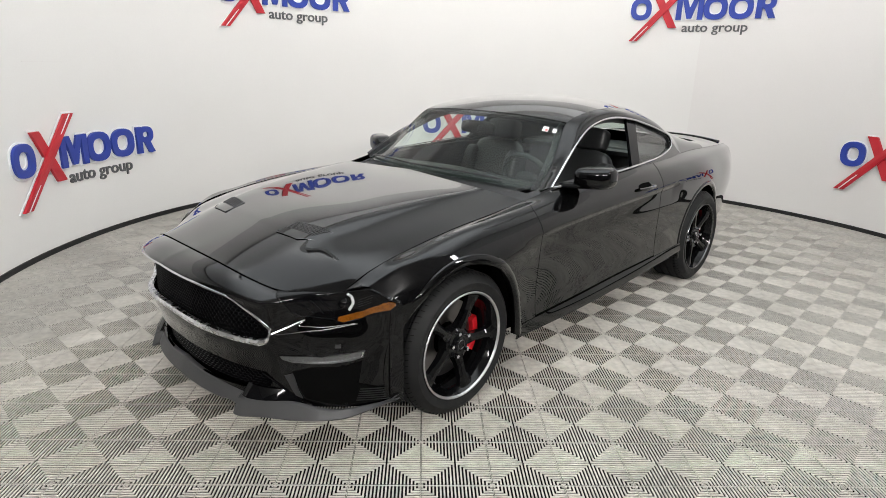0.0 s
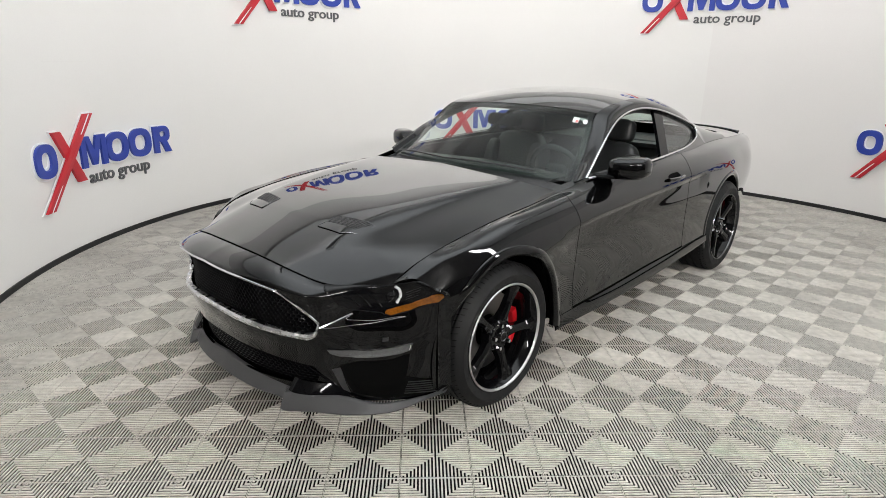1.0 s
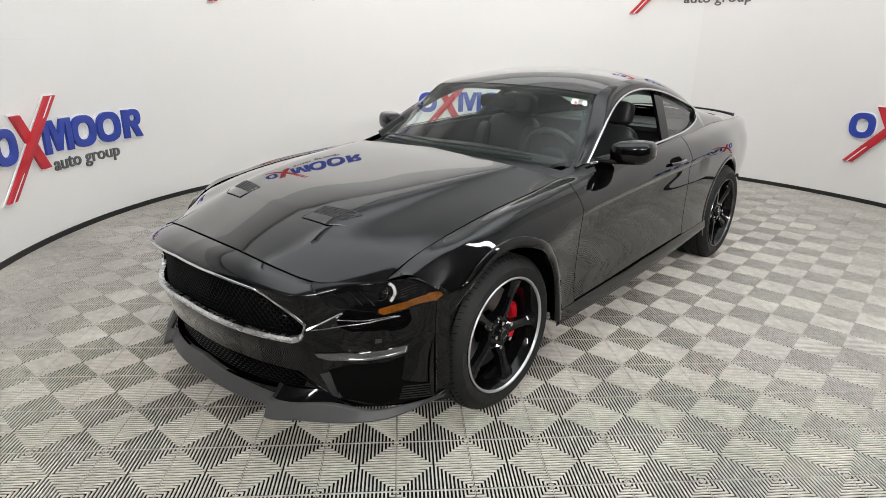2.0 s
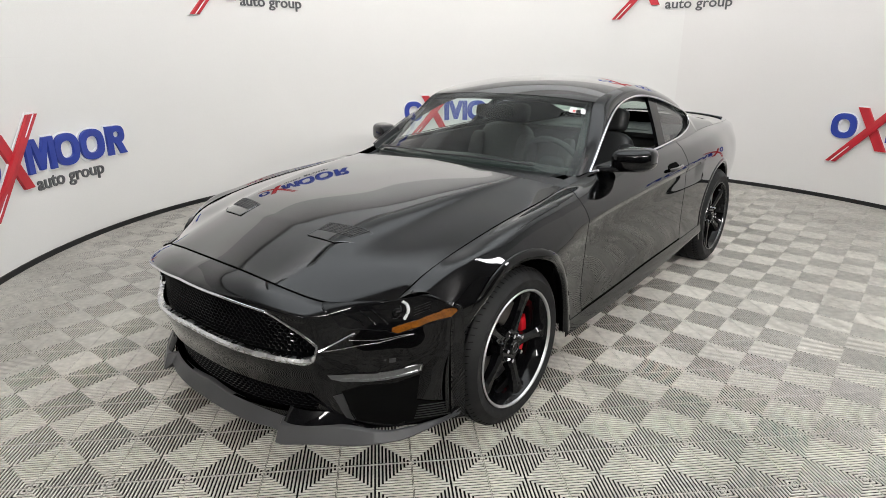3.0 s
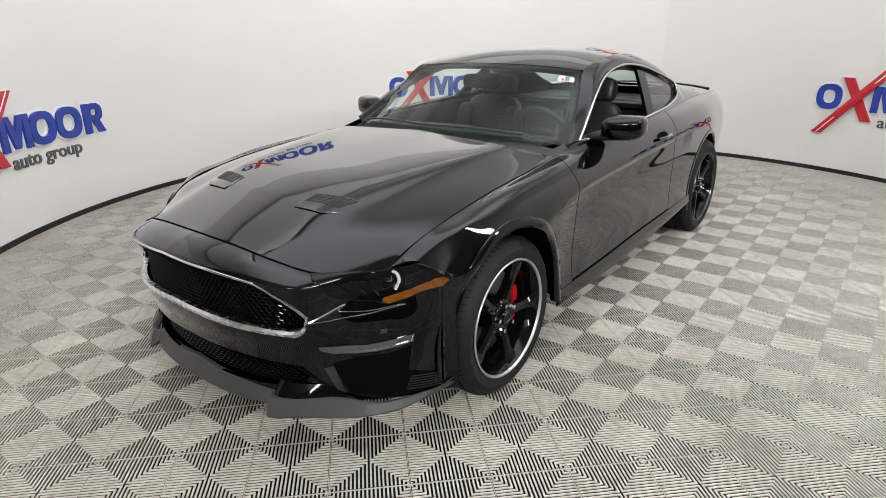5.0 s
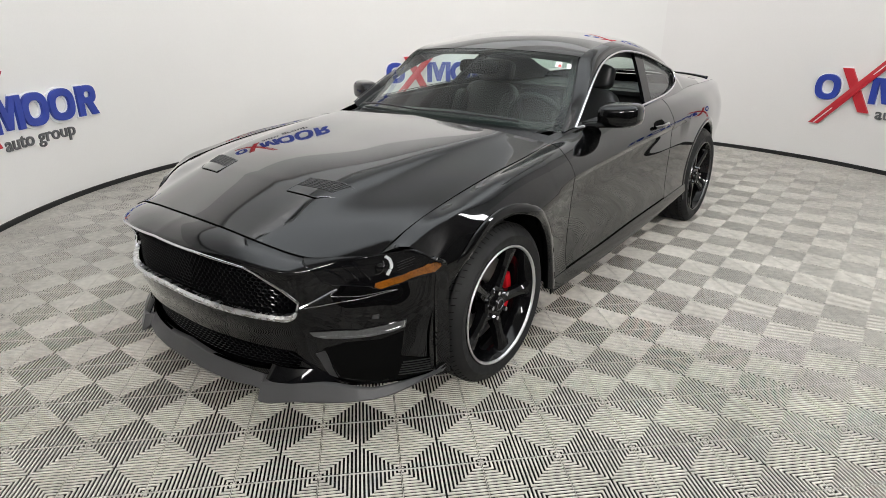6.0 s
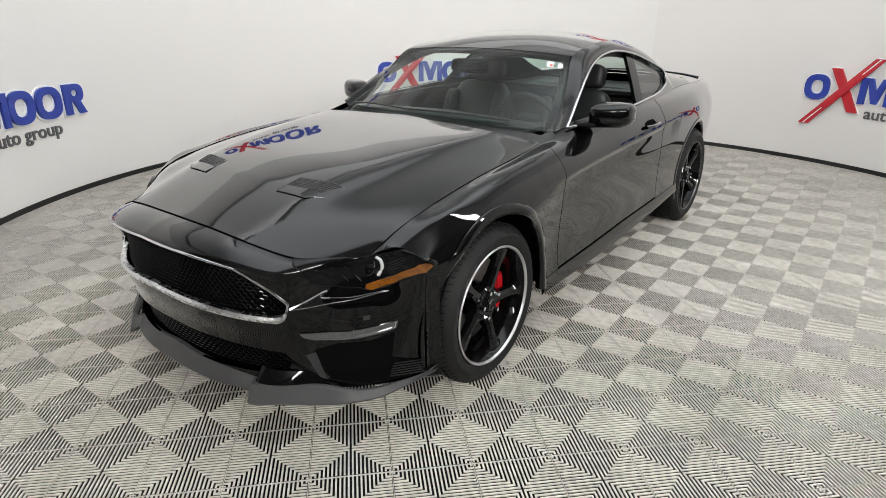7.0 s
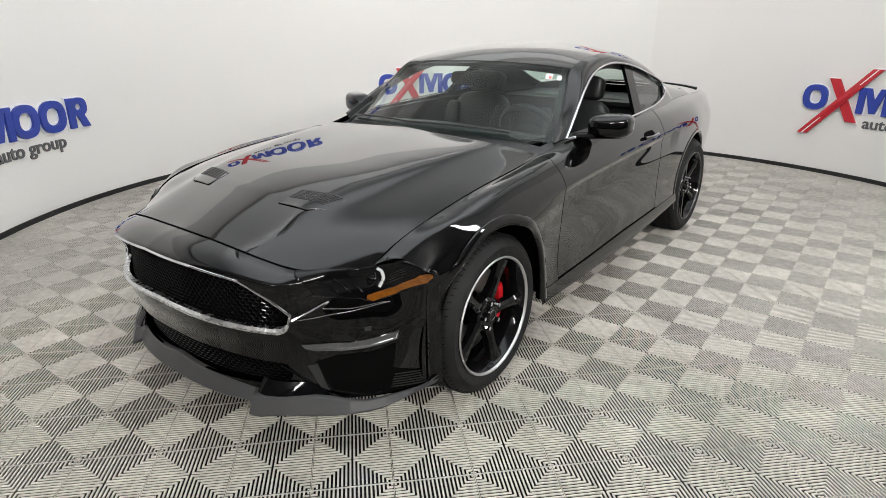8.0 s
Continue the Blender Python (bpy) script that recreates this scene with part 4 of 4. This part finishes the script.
# door handles, badge
for s, d in ((1, door_l), (-1, door_r)):
    pts = [Vector(side_at(y, 0.862)) + Vector((0.010 + 0.014 * math.sin(math.pi * q), 0, 0)) for q in lin(0, 1, 12) for y in (1.55 + 0.21 * q,)]
    h = tube(pts, 0.013, 10, flat=0.8)
    part("handle", h if s > 0 else mirrored(h), PAINT, d)
    # Near-black patch on the door skin puts the cup's shade into colour.
    cup = patch([(1.57, 0.866), (1.60, 0.856), (1.70, 0.858), (1.74, 0.870), (1.71, 0.890), (1.62, 0.890), (1.58, 0.882)], side_at, 0.02, 0.002)
    part("handle_cup_shade", cup if s > 0 else mirrored(cup), VOID, d)

# cabin
part("dashboard", orient(grid(lambda x, t: (x * (0.84 + 0.16 * t), 0.60 + 0.42 * t, catmull(vecs(((0, 0, 0.905), (0, 0, 0.955), (0, 0, 0.962), (0, 0, 0.94), (0, 0, 0.80))), 4 * t)[2] - 0.03 * abs(x)), lin(-0.70, 0.70, 20), lin(0, 1, 16))), DASHMAT, car, "", 40, 0.02)
cowl = grid(lambda x, k: (x, (0.47 + 0.10 * (abs(x) / 0.7) ** 2) + 0.10 * k, 0.962 - 0.062 * (abs(x) / 0.7) ** 2 - 0.02 * (1 - k)), lin(-0.71, 0.71, 24), lin(0, 1.45, 7))
part("cowl", orient(cowl), PLASTIC, car, "", 40, 0.004)
for x0, y0, x1, y1 in ((-0.62, 0.62, -0.02, 0.56), (-0.05, 0.55, 0.52, 0.58)):
    pts = []
    for q in lin(0, 1, 10):
        x, y = x0 + (x1 - x0) * q, y0 + (y1 - y0) * q
        w = x / 0.715
        t = Vector(top(0.12, w))
        pts.append((x, t.y - 0.002, t.z + 0.014 + 0.006 * math.sin(math.pi * q)))
    part("wiper", tube(pts, 0.007, 8, flat=0.7), PLASTIC, car)


def door_card(y, v):
    p = side(y, v)
    return (p[0] - 0.07 - 0.03 * math.sin(math.pi * v / 4.6), y, p[2] - 0.004)


pair("door_card", orient(grid(door_card, lin(0.60, 2.45, 30), lin(0, 4.6, 20))), DASHMAT, car, "", 40, 0.01)
part("cabin_floor", box(-0.80, 0.80, 0.55, 2.9, 0.22, 0.25), DASHMAT, car)
part("firewall", box(-0.64, 0.64, 0.58, 0.61, 0.22, 0.87), DASHMAT, car)
part("parcel_shelf", box(-0.60, 0.60, 2.35, 3.05, 0.93, 0.96), DASHMAT, car)
part("headliner", orient(grid(lambda s, w: Vector(top(s, w)) - Vector((0, 0, 0.03)), lin(3.1, 6.9, 16), lin(-0.97, 0.97, 16)), (0, 1.6, 3)), DASHMAT, car)


def cushion(cx, cy, cz, sx, sy, sz, rx=0, e1=0.45, e2=0.45):
    """A padded rounded block."""
    p = lambda q, k: math.copysign(abs(q) ** k, q)
    bm = grid(lambda u, v: (sx * p(math.cos(v), e1) * p(math.cos(u), e2), sy * p(math.cos(v), e1) * p(math.sin(u), e2), sz * p(math.sin(v), e1)),
              lin(-math.pi, math.pi, 28), lin(-math.pi / 2, math.pi / 2, 16))
    bmesh.ops.remove_doubles(bm, verts=bm.verts, dist=0.0006)
    bmesh.ops.recalc_face_normals(bm, faces=bm.faces)
    return moved(bm, pose(cx, cy, cz, rx))


for sx in (1, -1):
    x = 0.37 * sx
    seat = part("seat", cushion(x, 1.40, 0.42, 0.25, 0.28, 0.09, 6), LEATHER, car, "black leather bucket seat", 60)
    part("backrest", cushion(x, 1.70, 0.74, 0.22, 0.075, 0.30, -16), LEATHER, seat, "", 60)
    for b in (1, -1):
        part("bolster", cushion(x + b * 0.20, 1.66, 0.72, 0.055, 0.09, 0.25, -16), LEATHER, seat, "", 60)
        part("headrest_post", tube([(x + b * 0.06, 1.79, 1.0), (x + b * 0.06, 1.81, 1.08)], 0.007, 8), CHROME, seat)
    part("headrest", cushion(x, 1.815, 1.10, 0.135, 0.06, 0.075, -14), LEATHER, seat, "", 60)
rear = part("rear_seat", cushion(0, 2.20, 0.45, 0.60, 0.26, 0.10), LEATHER, car, "", 60)
part("rear_backrest", cushion(0, 2.45, 0.72, 0.60, 0.07, 0.26, -20), LEATHER, rear, "", 60)

wheel_ring = lathe([(0.016 * math.cos(a), 0.183 + 0.016 * math.sin(a)) for a in lin(0, 2 * math.pi, 12)], 48)
st = moved(wheel_ring, pose(0.37, 1.13, 0.885, 0, 0, 0) @ pose(0, 0, 0, 24, 0, 0) @ pose(0, 0, 0, 0, 0, 90))
stw = part("steering_wheel", st, LEATHER, car, "black leather rimmed steering wheel", 60)
hub = cushion(0, 0, 0, 0.075, 0.03, 0.06)
part("airbag_cover", moved(hub, pose(0.37, 1.125, 0.885, 24)), DASHMAT, stw, "", 60)
for a in (0, 180, 270):
    q = radians(a)
    e = Vector((0.37, 1.13, 0.885)) + Euler((radians(24), 0, 0)).to_matrix() @ Vector((0.175 * math.cos(q), 0, 0.175 * math.sin(q)))
    part("spoke", tube([(0.37, 1.125, 0.885), tuple(e)], 0.016, 8, flat=0.6), DARKCHROME, stw)
part("rear_view_mirror", cushion(0, 1.06, 1.185, 0.13, 0.02, 0.04, -10), GLOSS, car, "", 50)
for x0, x1, s0, s1, m, lab in ((0.80, 0.86, 2.40, 2.62, STICKER, "white printed sticker"), (0.905, 0.945, 2.42, 2.60, STICKER, "small white sticker")):
    bm = orient(grid(lambda s, w: Vector(top(s, w)) + Vector((0, -0.003, 0.003)), lin(s0, s1, 4), lin(x0, x1, 4)))
    part("window_sticker", bm, m, ws, lab)
bm = orient(grid(lambda s, w: Vector(top(s, w)) + Vector((0, -0.0045, 0.0045)), lin(2.42, 2.52, 3), lin(0.83, 0.855, 3)))
part("sticker_print", bm, STICKERRED, ws)


# ---- wheels ----
def wheel_parts(radius, width):
    """One left wheel about its hub: x outwards."""
    w = width / 2
    rr = 0.2515
    tyre = lathe([(-w + 0.02, rr - 0.012), (-w, rr + 0.02), (-w - 0.006, (rr + radius) / 2), (-w + 0.012, radius - 0.018), (-w + 0.03, radius - 0.004)]
                 + [p for k in range(4) for c in (-w + 0.045 + k * (width - 0.09) / 3,) for p in ((c - 0.007, radius), (c - 0.006, radius - 0.007), (c + 0.006, radius - 0.007), (c + 0.007, radius))]
                 + [(w - 0.03, radius - 0.004), (w - 0.012, radius - 0.018), (w + 0.006, (rr + radius) / 2), (w + 0.004, rr + 0.03), (w - 0.004, rr + 0.008), (w - 0.02, rr - 0.012)], 240)
    lipb = lathe([(w - 0.008, rr - 0.001), (w - 0.001, rr + 0.0055), (w + 0.003, rr + 0.003), (w + 0.002, rr - 0.002), (w - 0.003, rr - 0.0055), (w - 0.007, rr - 0.0065)], 96)
    barrel = lathe([(w - 0.006, rr - 0.0068), (w - 0.016, rr - 0.013), (w - 0.05, rr - 0.03), (0, rr - 0.035), (-w + 0.02, rr - 0.02)], 64)
    return tyre, lipb, barrel


def spoke(w):
    """A thick tapering spoke up the z axis, with a raised middle."""
    rows = []
    bm = bmesh.new()
    for z, half, x, deep in ((0.045, 0.036, w - 0.040, 0.05), (0.075, 0.028, w - 0.034, 0.045), (0.12, 0.020, w - 0.030, 0.04), (0.17, 0.022, w - 0.026, 0.035), (0.205, 0.030, w - 0.020, 0.03), (0.225, 0.041, w - 0.018, 0.03), (0.240, 0.056, w - 0.017, 0.03)):
        rows.append([bm.verts.new((x - deep, -half * 1.15, z)), bm.verts.new((x - 0.012, -half, z)), bm.verts.new((x, -half * 0.45, z)), bm.verts.new((x, half * 0.45, z)), bm.verts.new((x - 0.012, half, z)), bm.verts.new((x - deep, half * 1.15, z))])
    for a, b in zip(rows, rows[1:]):
        for k in range(5):
            bm.faces.new((a[k], a[k + 1], b[k + 1], b[k]))
    bm.faces.new(rows[0])
    bm.faces.new(list(reversed(rows[-1])))
    bmesh.ops.recalc_face_normals(bm, faces=bm.faces)
    return bm


def make_wheel(x, y, radius, width, right, turn):
    w = width / 2
    m = pose(x, y, radius - 0.004, 0, 0, 180 if right else 0)
    tyre, lipb, barrel = wheel_parts(radius, width)
    rim = part("wheel", barrel, RIM, car, "gloss black five-spoke alloy wheel with machined lip", 40, 0, m)
    part("tyre", tyre, RUBBER, rim, "", 30)
    # Near-black strips lie on the tread, their colour standing for the cuts' shade.
    sipes = []
    for k in range(76):
        q = 2 * math.pi * k / 76
        sipes.append(moved(tube([(w - 0.052, 0, radius + 0.0002), (w - 0.030, 0.006, radius - 0.0042), (w - 0.018, 0.010, radius - 0.0128)], 0.0014, 5), pose(0, 0, 0, math.degrees(q))))
    part("tread_cut_shade", join(*sipes), VOID, rim, "fine near-black strips drawn for the tread cuts' shade", 30)
    # Rear lips are dark chrome: their dimmer reflection is put into the metal.
    part("rim_lip", lipb, LIPMETAL if y < 1 else DARKCHROME, rim, "machined rim edge, darker metal on the rear wheels", 40)
    for k in range(5):
        part("spoke", moved(spoke(w), pose(0, 0, 0, 72 * k + turn)), RIM, rim, "", 30)
        q = radians(72 * k + 36 + turn)
        nut = bmesh.new()
        bmesh.ops.create_cone(nut, cap_ends=True, segments=6, radius1=0.0115, radius2=0.009, depth=0.03)
        part("lug_nut", moved(nut, pose(w - 0.028, -0.0572 * math.sin(q), 0.0572 * math.cos(q), 0, 90, 0)), CHROME, rim, "", 20)
    hubb = lathe([(w - 0.09, 0.078), (w - 0.042, 0.076), (w - 0.034, 0.066), (w - 0.034, 0.036), (w - 0.022, 0.033), (w - 0.018, 0.028), (w - 0.017, 0.001)], 40)
    part("hub_cap", hubb, RIM, rim, "", 30)
    ring = lathe([(w - 0.0165, 0.024), (w - 0.0145, 0.0225), (w - 0.0145, 0.0205), (w - 0.0165, 0.019)], 32)
    part("cap_ring", ring, DARKCHROME, rim, "", 30)
    disc = lathe([(w - 0.115, 0.08), (w - 0.115, 0.188), (w - 0.145, 0.188), (w - 0.145, 0.08)], 64)
    part("brake_disc", disc, DISC, rim, "", 30)
    side_s = 1 if not right else -1
    cal = []
    for a in lin(radians(-34), radians(20), 8) if y < 1 else lin(radians(-16), radians(12), 8):
        cal.append(a)
    bm = grid(lambda a, k: (w - 0.140 + (0, 0.048, 0.054, 0.054, 0.048, 0)[k], (0.196, 0.196, 0.190, 0.166, 0.160, 0.160)[k] * math.cos(a) * side_s, (0.196, 0.196, 0.190, 0.166, 0.160, 0.160)[k] * math.sin(a)), cal, range(6))
    bm.faces.new([v for v in bm.verts][:6])
    bm.faces.new([v for v in bm.verts][-6:])
    bmesh.ops.recalc_face_normals(bm, faces=bm.faces)
    part("caliper", bm, RED, rim, "bright red brake caliper", 40)
    return rim


for x, y, r, wd, tn in ((0.770, 0.0, 0.343, 0.245, -22), (0.745, 2.72, 0.349, 0.262, 20)):
    make_wheel(x, y, r, wd, False, tn)
    make_wheel(-x, y, r, wd, True, -tn)


# ---- wall signs: plain shapes in their colours ----
def sign_point(start, s, z, out):
    return on_wall(start - math.degrees(s / RAD), z, out)


def plate(pts, start, dz, out, thick, holes=None):
    """A flat shape of the sign, bent on to the wall; with holes: an even ring between two outlines."""
    bm = bmesh.new()
    if holes is None:
        fr = [bm.verts.new(sign_point(start, s, z + dz, out + thick)) for s, z in pts]
        bk = [bm.verts.new(sign_point(start, s, z + dz, out)) for s, z in pts]
        bm.faces.new(fr)
        n = len(pts)
        for k in range(n):
            bm.faces.new((fr[k], fr[(k + 1) % n], bk[(k + 1) % n], bk[k]))
    else:
        n = len(pts)
        R = [[bm.verts.new(sign_point(start, s, z + dz, o)) for s, z in q] for q, o in ((pts, out), (pts, out + thick), (holes, out + thick), (holes, out))]
        for a in range(3):
            for k in range(n):
                bm.faces.new((R[a][k], R[a][(k + 1) % n], R[a + 1][(k + 1) % n], R[a + 1][k]))
    bmesh.ops.recalc_face_normals(bm, faces=bm.faces)
    return bm


def oval(cx, cz, rx, rz, n=36, p=0.8):
    e = lambda q: math.copysign(abs(q) ** p, q)
    return [(cx + rx * e(math.cos(2 * math.pi * k / n)), cz + rz * e(math.sin(2 * math.pi * k / n))) for k in range(n)]


def bar(a, b, half):
    """A slanted stroke with level ends."""
    return [(a[0] - half, a[1]), (a[0] + half, a[1]), (b[0] + half, b[1]), (b[0] - half, b[1])]


def grown(pts, g):
    cx, cz = sum(p[0] for p in pts) / len(pts), sum(p[1] for p in pts) / len(pts)
    return [(s + math.copysign(g, s - cx), z + math.copysign(g, z - cz)) for s, z in pts]


text = bpy.data.curves.new("tagline", "FONT")
text.body = "auto group"
text.extrude = 0.5
text.offset = 0.012
text.resolution_u = 3
text_ob = bpy.data.objects.new("tagline", text)
bpy.context.scene.collection.objects.link(text_ob)
bpy.context.view_layer.update()
flat = text_ob.to_mesh()
TEXT_V = [tuple(v.co) for v in flat.vertices]
TEXT_F = [tuple(p.vertices) for p in flat.polygons]
text_ob.to_mesh_clear()
bpy.data.objects.remove(text_ob)
bpy.data.curves.remove(text)


def tagline(start, dz):
    """The two grey words under the sign, bent on to the wall."""
    x0, x1 = min(v[0] for v in TEXT_V), max(v[0] for v in TEXT_V)
    bm = bmesh.new()
    vs = [bm.verts.new(sign_point(start, 0.628 + (x - x0) / (x1 - x0) * 0.747, 0.520 + 0.150 * y + dz, 0.0065 + 0.012 * z)) for x, y, z in TEXT_V]
    for f in TEXT_F:
        if len(set(f)) == len(f):
            bm.faces.new([vs[k] for k in f])
    bmesh.ops.recalc_face_normals(bm, faces=bm.faces)
    return bm


def wall_sign(start, dz):
    ob = thing("wall_sign", Matrix.Identity(4), "blue rings and bars with a red cross on the wall", "wall sign", "wall signs")
    t = 0.022
    shapes = []
    for cx, rx in ((0.123, 0.123), (0.99, 0.133), (1.275, 0.133)):
        part("blue_ring", plate(oval(cx, 0.781, rx, 0.127), start, dz, 0.012, t, oval(cx, 0.781, rx - 0.062, 0.127 - 0.058)), BLUE, ob, "", 30)
        part("backing", plate(oval(cx, 0.777, rx + 0.014, 0.143), start, dz, 0.0, 0.011, oval(cx, 0.781, rx - 0.076, 0.127 - 0.072)), WHITEV, ob, "", 30)
    uprights = [bar((0.575, 0.656), (0.575, 0.907), 0.031), bar((0.823, 0.656), (0.823, 0.907), 0.031), [(0.600, 0.907), (0.654, 0.907), (0.699, 0.79), (0.744, 0.907), (0.798, 0.907), (0.725, 0.668), (0.673, 0.668)],
                bar((1.475, 0.656), (1.475, 0.905), 0.032)]
    for q in uprights:
        part("blue_bar", plate(q, start, dz, 0.012, t), BLUE, ob, "", 30)
        part("backing", plate(grown(q, 0.013), start, dz, 0.0, 0.011), WHITEV, ob, "", 30)
    loop_out, loop_in = oval(1.560, 0.829, 0.086, 0.076), oval(1.555, 0.829, 0.034, 0.026)
    part("blue_ring", plate(loop_out, start, dz, 0.012, t - 0.001, loop_in), BLUE, ob, "", 30)
    part("backing", plate(grown(loop_out, 0.009), start, dz, 0.0, 0.0105, loop_in), WHITEV, ob, "", 30)
    leg = bar((1.622, 0.656), (1.562, 0.775), 0.036)
    part("blue_bar", plate(leg, start, dz, 0.012, t - 0.002), BLUE, ob, "", 30)
    part("backing", plate(grown(leg, 0.012), start, dz, 0.0, 0.0100), WHITEV, ob, "", 30)
    thick = bar((0.518, 0.563), (0.282, 0.978), 0.050)
    long = bar((0.060, 0.405), (0.682, 1.087), 0.050)
    part("red_bar", plate(thick, start, dz, 0.012, t), REDV, ob, "", 30)
    part("red_bar", plate(long, start, dz, 0.020, t), REDV, ob, "", 30)
    part("white_stripe", plate(bar((0.063, 0.407), (0.685, 1.085), 0.007), start, dz, 0.042, 0.002), WHITEV, ob, "", 30)
    for q in (thick, long):
        part("backing", plate(grown(q, 0.013), start, dz, 0.0, 0.0105), WHITEV, ob, "", 30)
    tagged(part("tagline", tagline(start, dz), GREYV, ob, "grey lettering", 30), "grey lettering", kind="stuff")
    return ob


for start, dz in ((180.6, 0.0), (104.1, 0.0), (27.2, 0.0), (142.8, 1.475), (65.3, 1.495)):
    wall_sign(start, dz)


# ---- floor of ribbed tiles, last ----
S = 0.28
RIBS = 20


def tile_mesh():
    """Verts and faces of one tile: four fans of ribs that run out to its edges."""
    V, F = [], []
    pitch = S / RIBS
    for side_k in range(4):
        c, s = ((1, 0), (0, 1), (-1, 0), (0, -1))[side_k]
        for k in range(RIBS):
            t = -S / 2 + (k + 0.5) * pitch
            h = 0.215 * pitch
            n = len(V)
            for end in (0, 1):
                for q, zz in ((-h, -0.0048), (-h, -0.0005), (-h * 0.8, 0.0), (h * 0.8, 0.0), (h, -0.0005), (h, -0.0048)):
                    y = t + q
                    x = S / 2 - 0.0029 if end else min(abs(y), S / 2 - 0.0033)
                    V.append((x * c - y * s, x * s + y * c, zz))
            F += [(n + i, n + 6 + i, n + 7 + i, n + 1 + i) for i in range(5)]
    e, w = S / 2, 0.0009
    for c, d in ((1, 0), (0, 1), (-1, 0), (0, -1)):
        n = len(V)
        for x, y, z in ((e - w, -e + w, -0.0048), (e - w, -e + w, -0.0003), (e, -e, -0.0006), (e - w, e - w, -0.0048), (e - w, e - w, -0.0003), (e, e, -0.0006)):
            V.append((x * c - y * d, x * d + y * c, z))
        F += [(n, n + 3, n + 4, n + 1), (n + 1, n + 4, n + 5, n + 2)]
    return V, F


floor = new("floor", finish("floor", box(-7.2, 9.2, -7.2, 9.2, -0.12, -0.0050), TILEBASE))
tagged(floor, "grey ribbed plastic floor tiles laid in a chequered pattern", "floor", kind="structure")
TV, TF = tile_mesh()
tile_data = bpy.data.meshes.new("tile")
tile_data.from_pydata(TV, [], TF)
tile_data.materials.append(TILE)
near, rest = [], []
for i in range(-16, 24):
    for j in range(-12, 30):
        x, y = (i + 0.5) * S, (j + 0.5) * S
        if math.hypot(x - CX, y - CY) > RAD + 0.2 and y > -0.5:
            continue
        (near if -8 <= i <= 10 and -5 <= j <= 9 and len(near) < 300 else rest).append((x, y))
for x, y in near:
    ob = new("tile", tile_data)
    ob.parent = floor
    ob.location = (x, y, 0)
base_v, base_f = np.array(TV), np.array([f for f in TF])
allv = np.concatenate([base_v + np.array((x, y, 0)) for x, y in rest])
allf = np.concatenate([base_f + k * len(base_v) for k in range(len(rest))])
me = bpy.data.meshes.new("tiles_far")
me.from_pydata(allv.tolist(), [], allf.tolist())
me.materials.append(TILE)
far = new("tiles_far", me)
far.parent = floor
tagged(far, "grey ribbed floor tiles", kind="stuff")
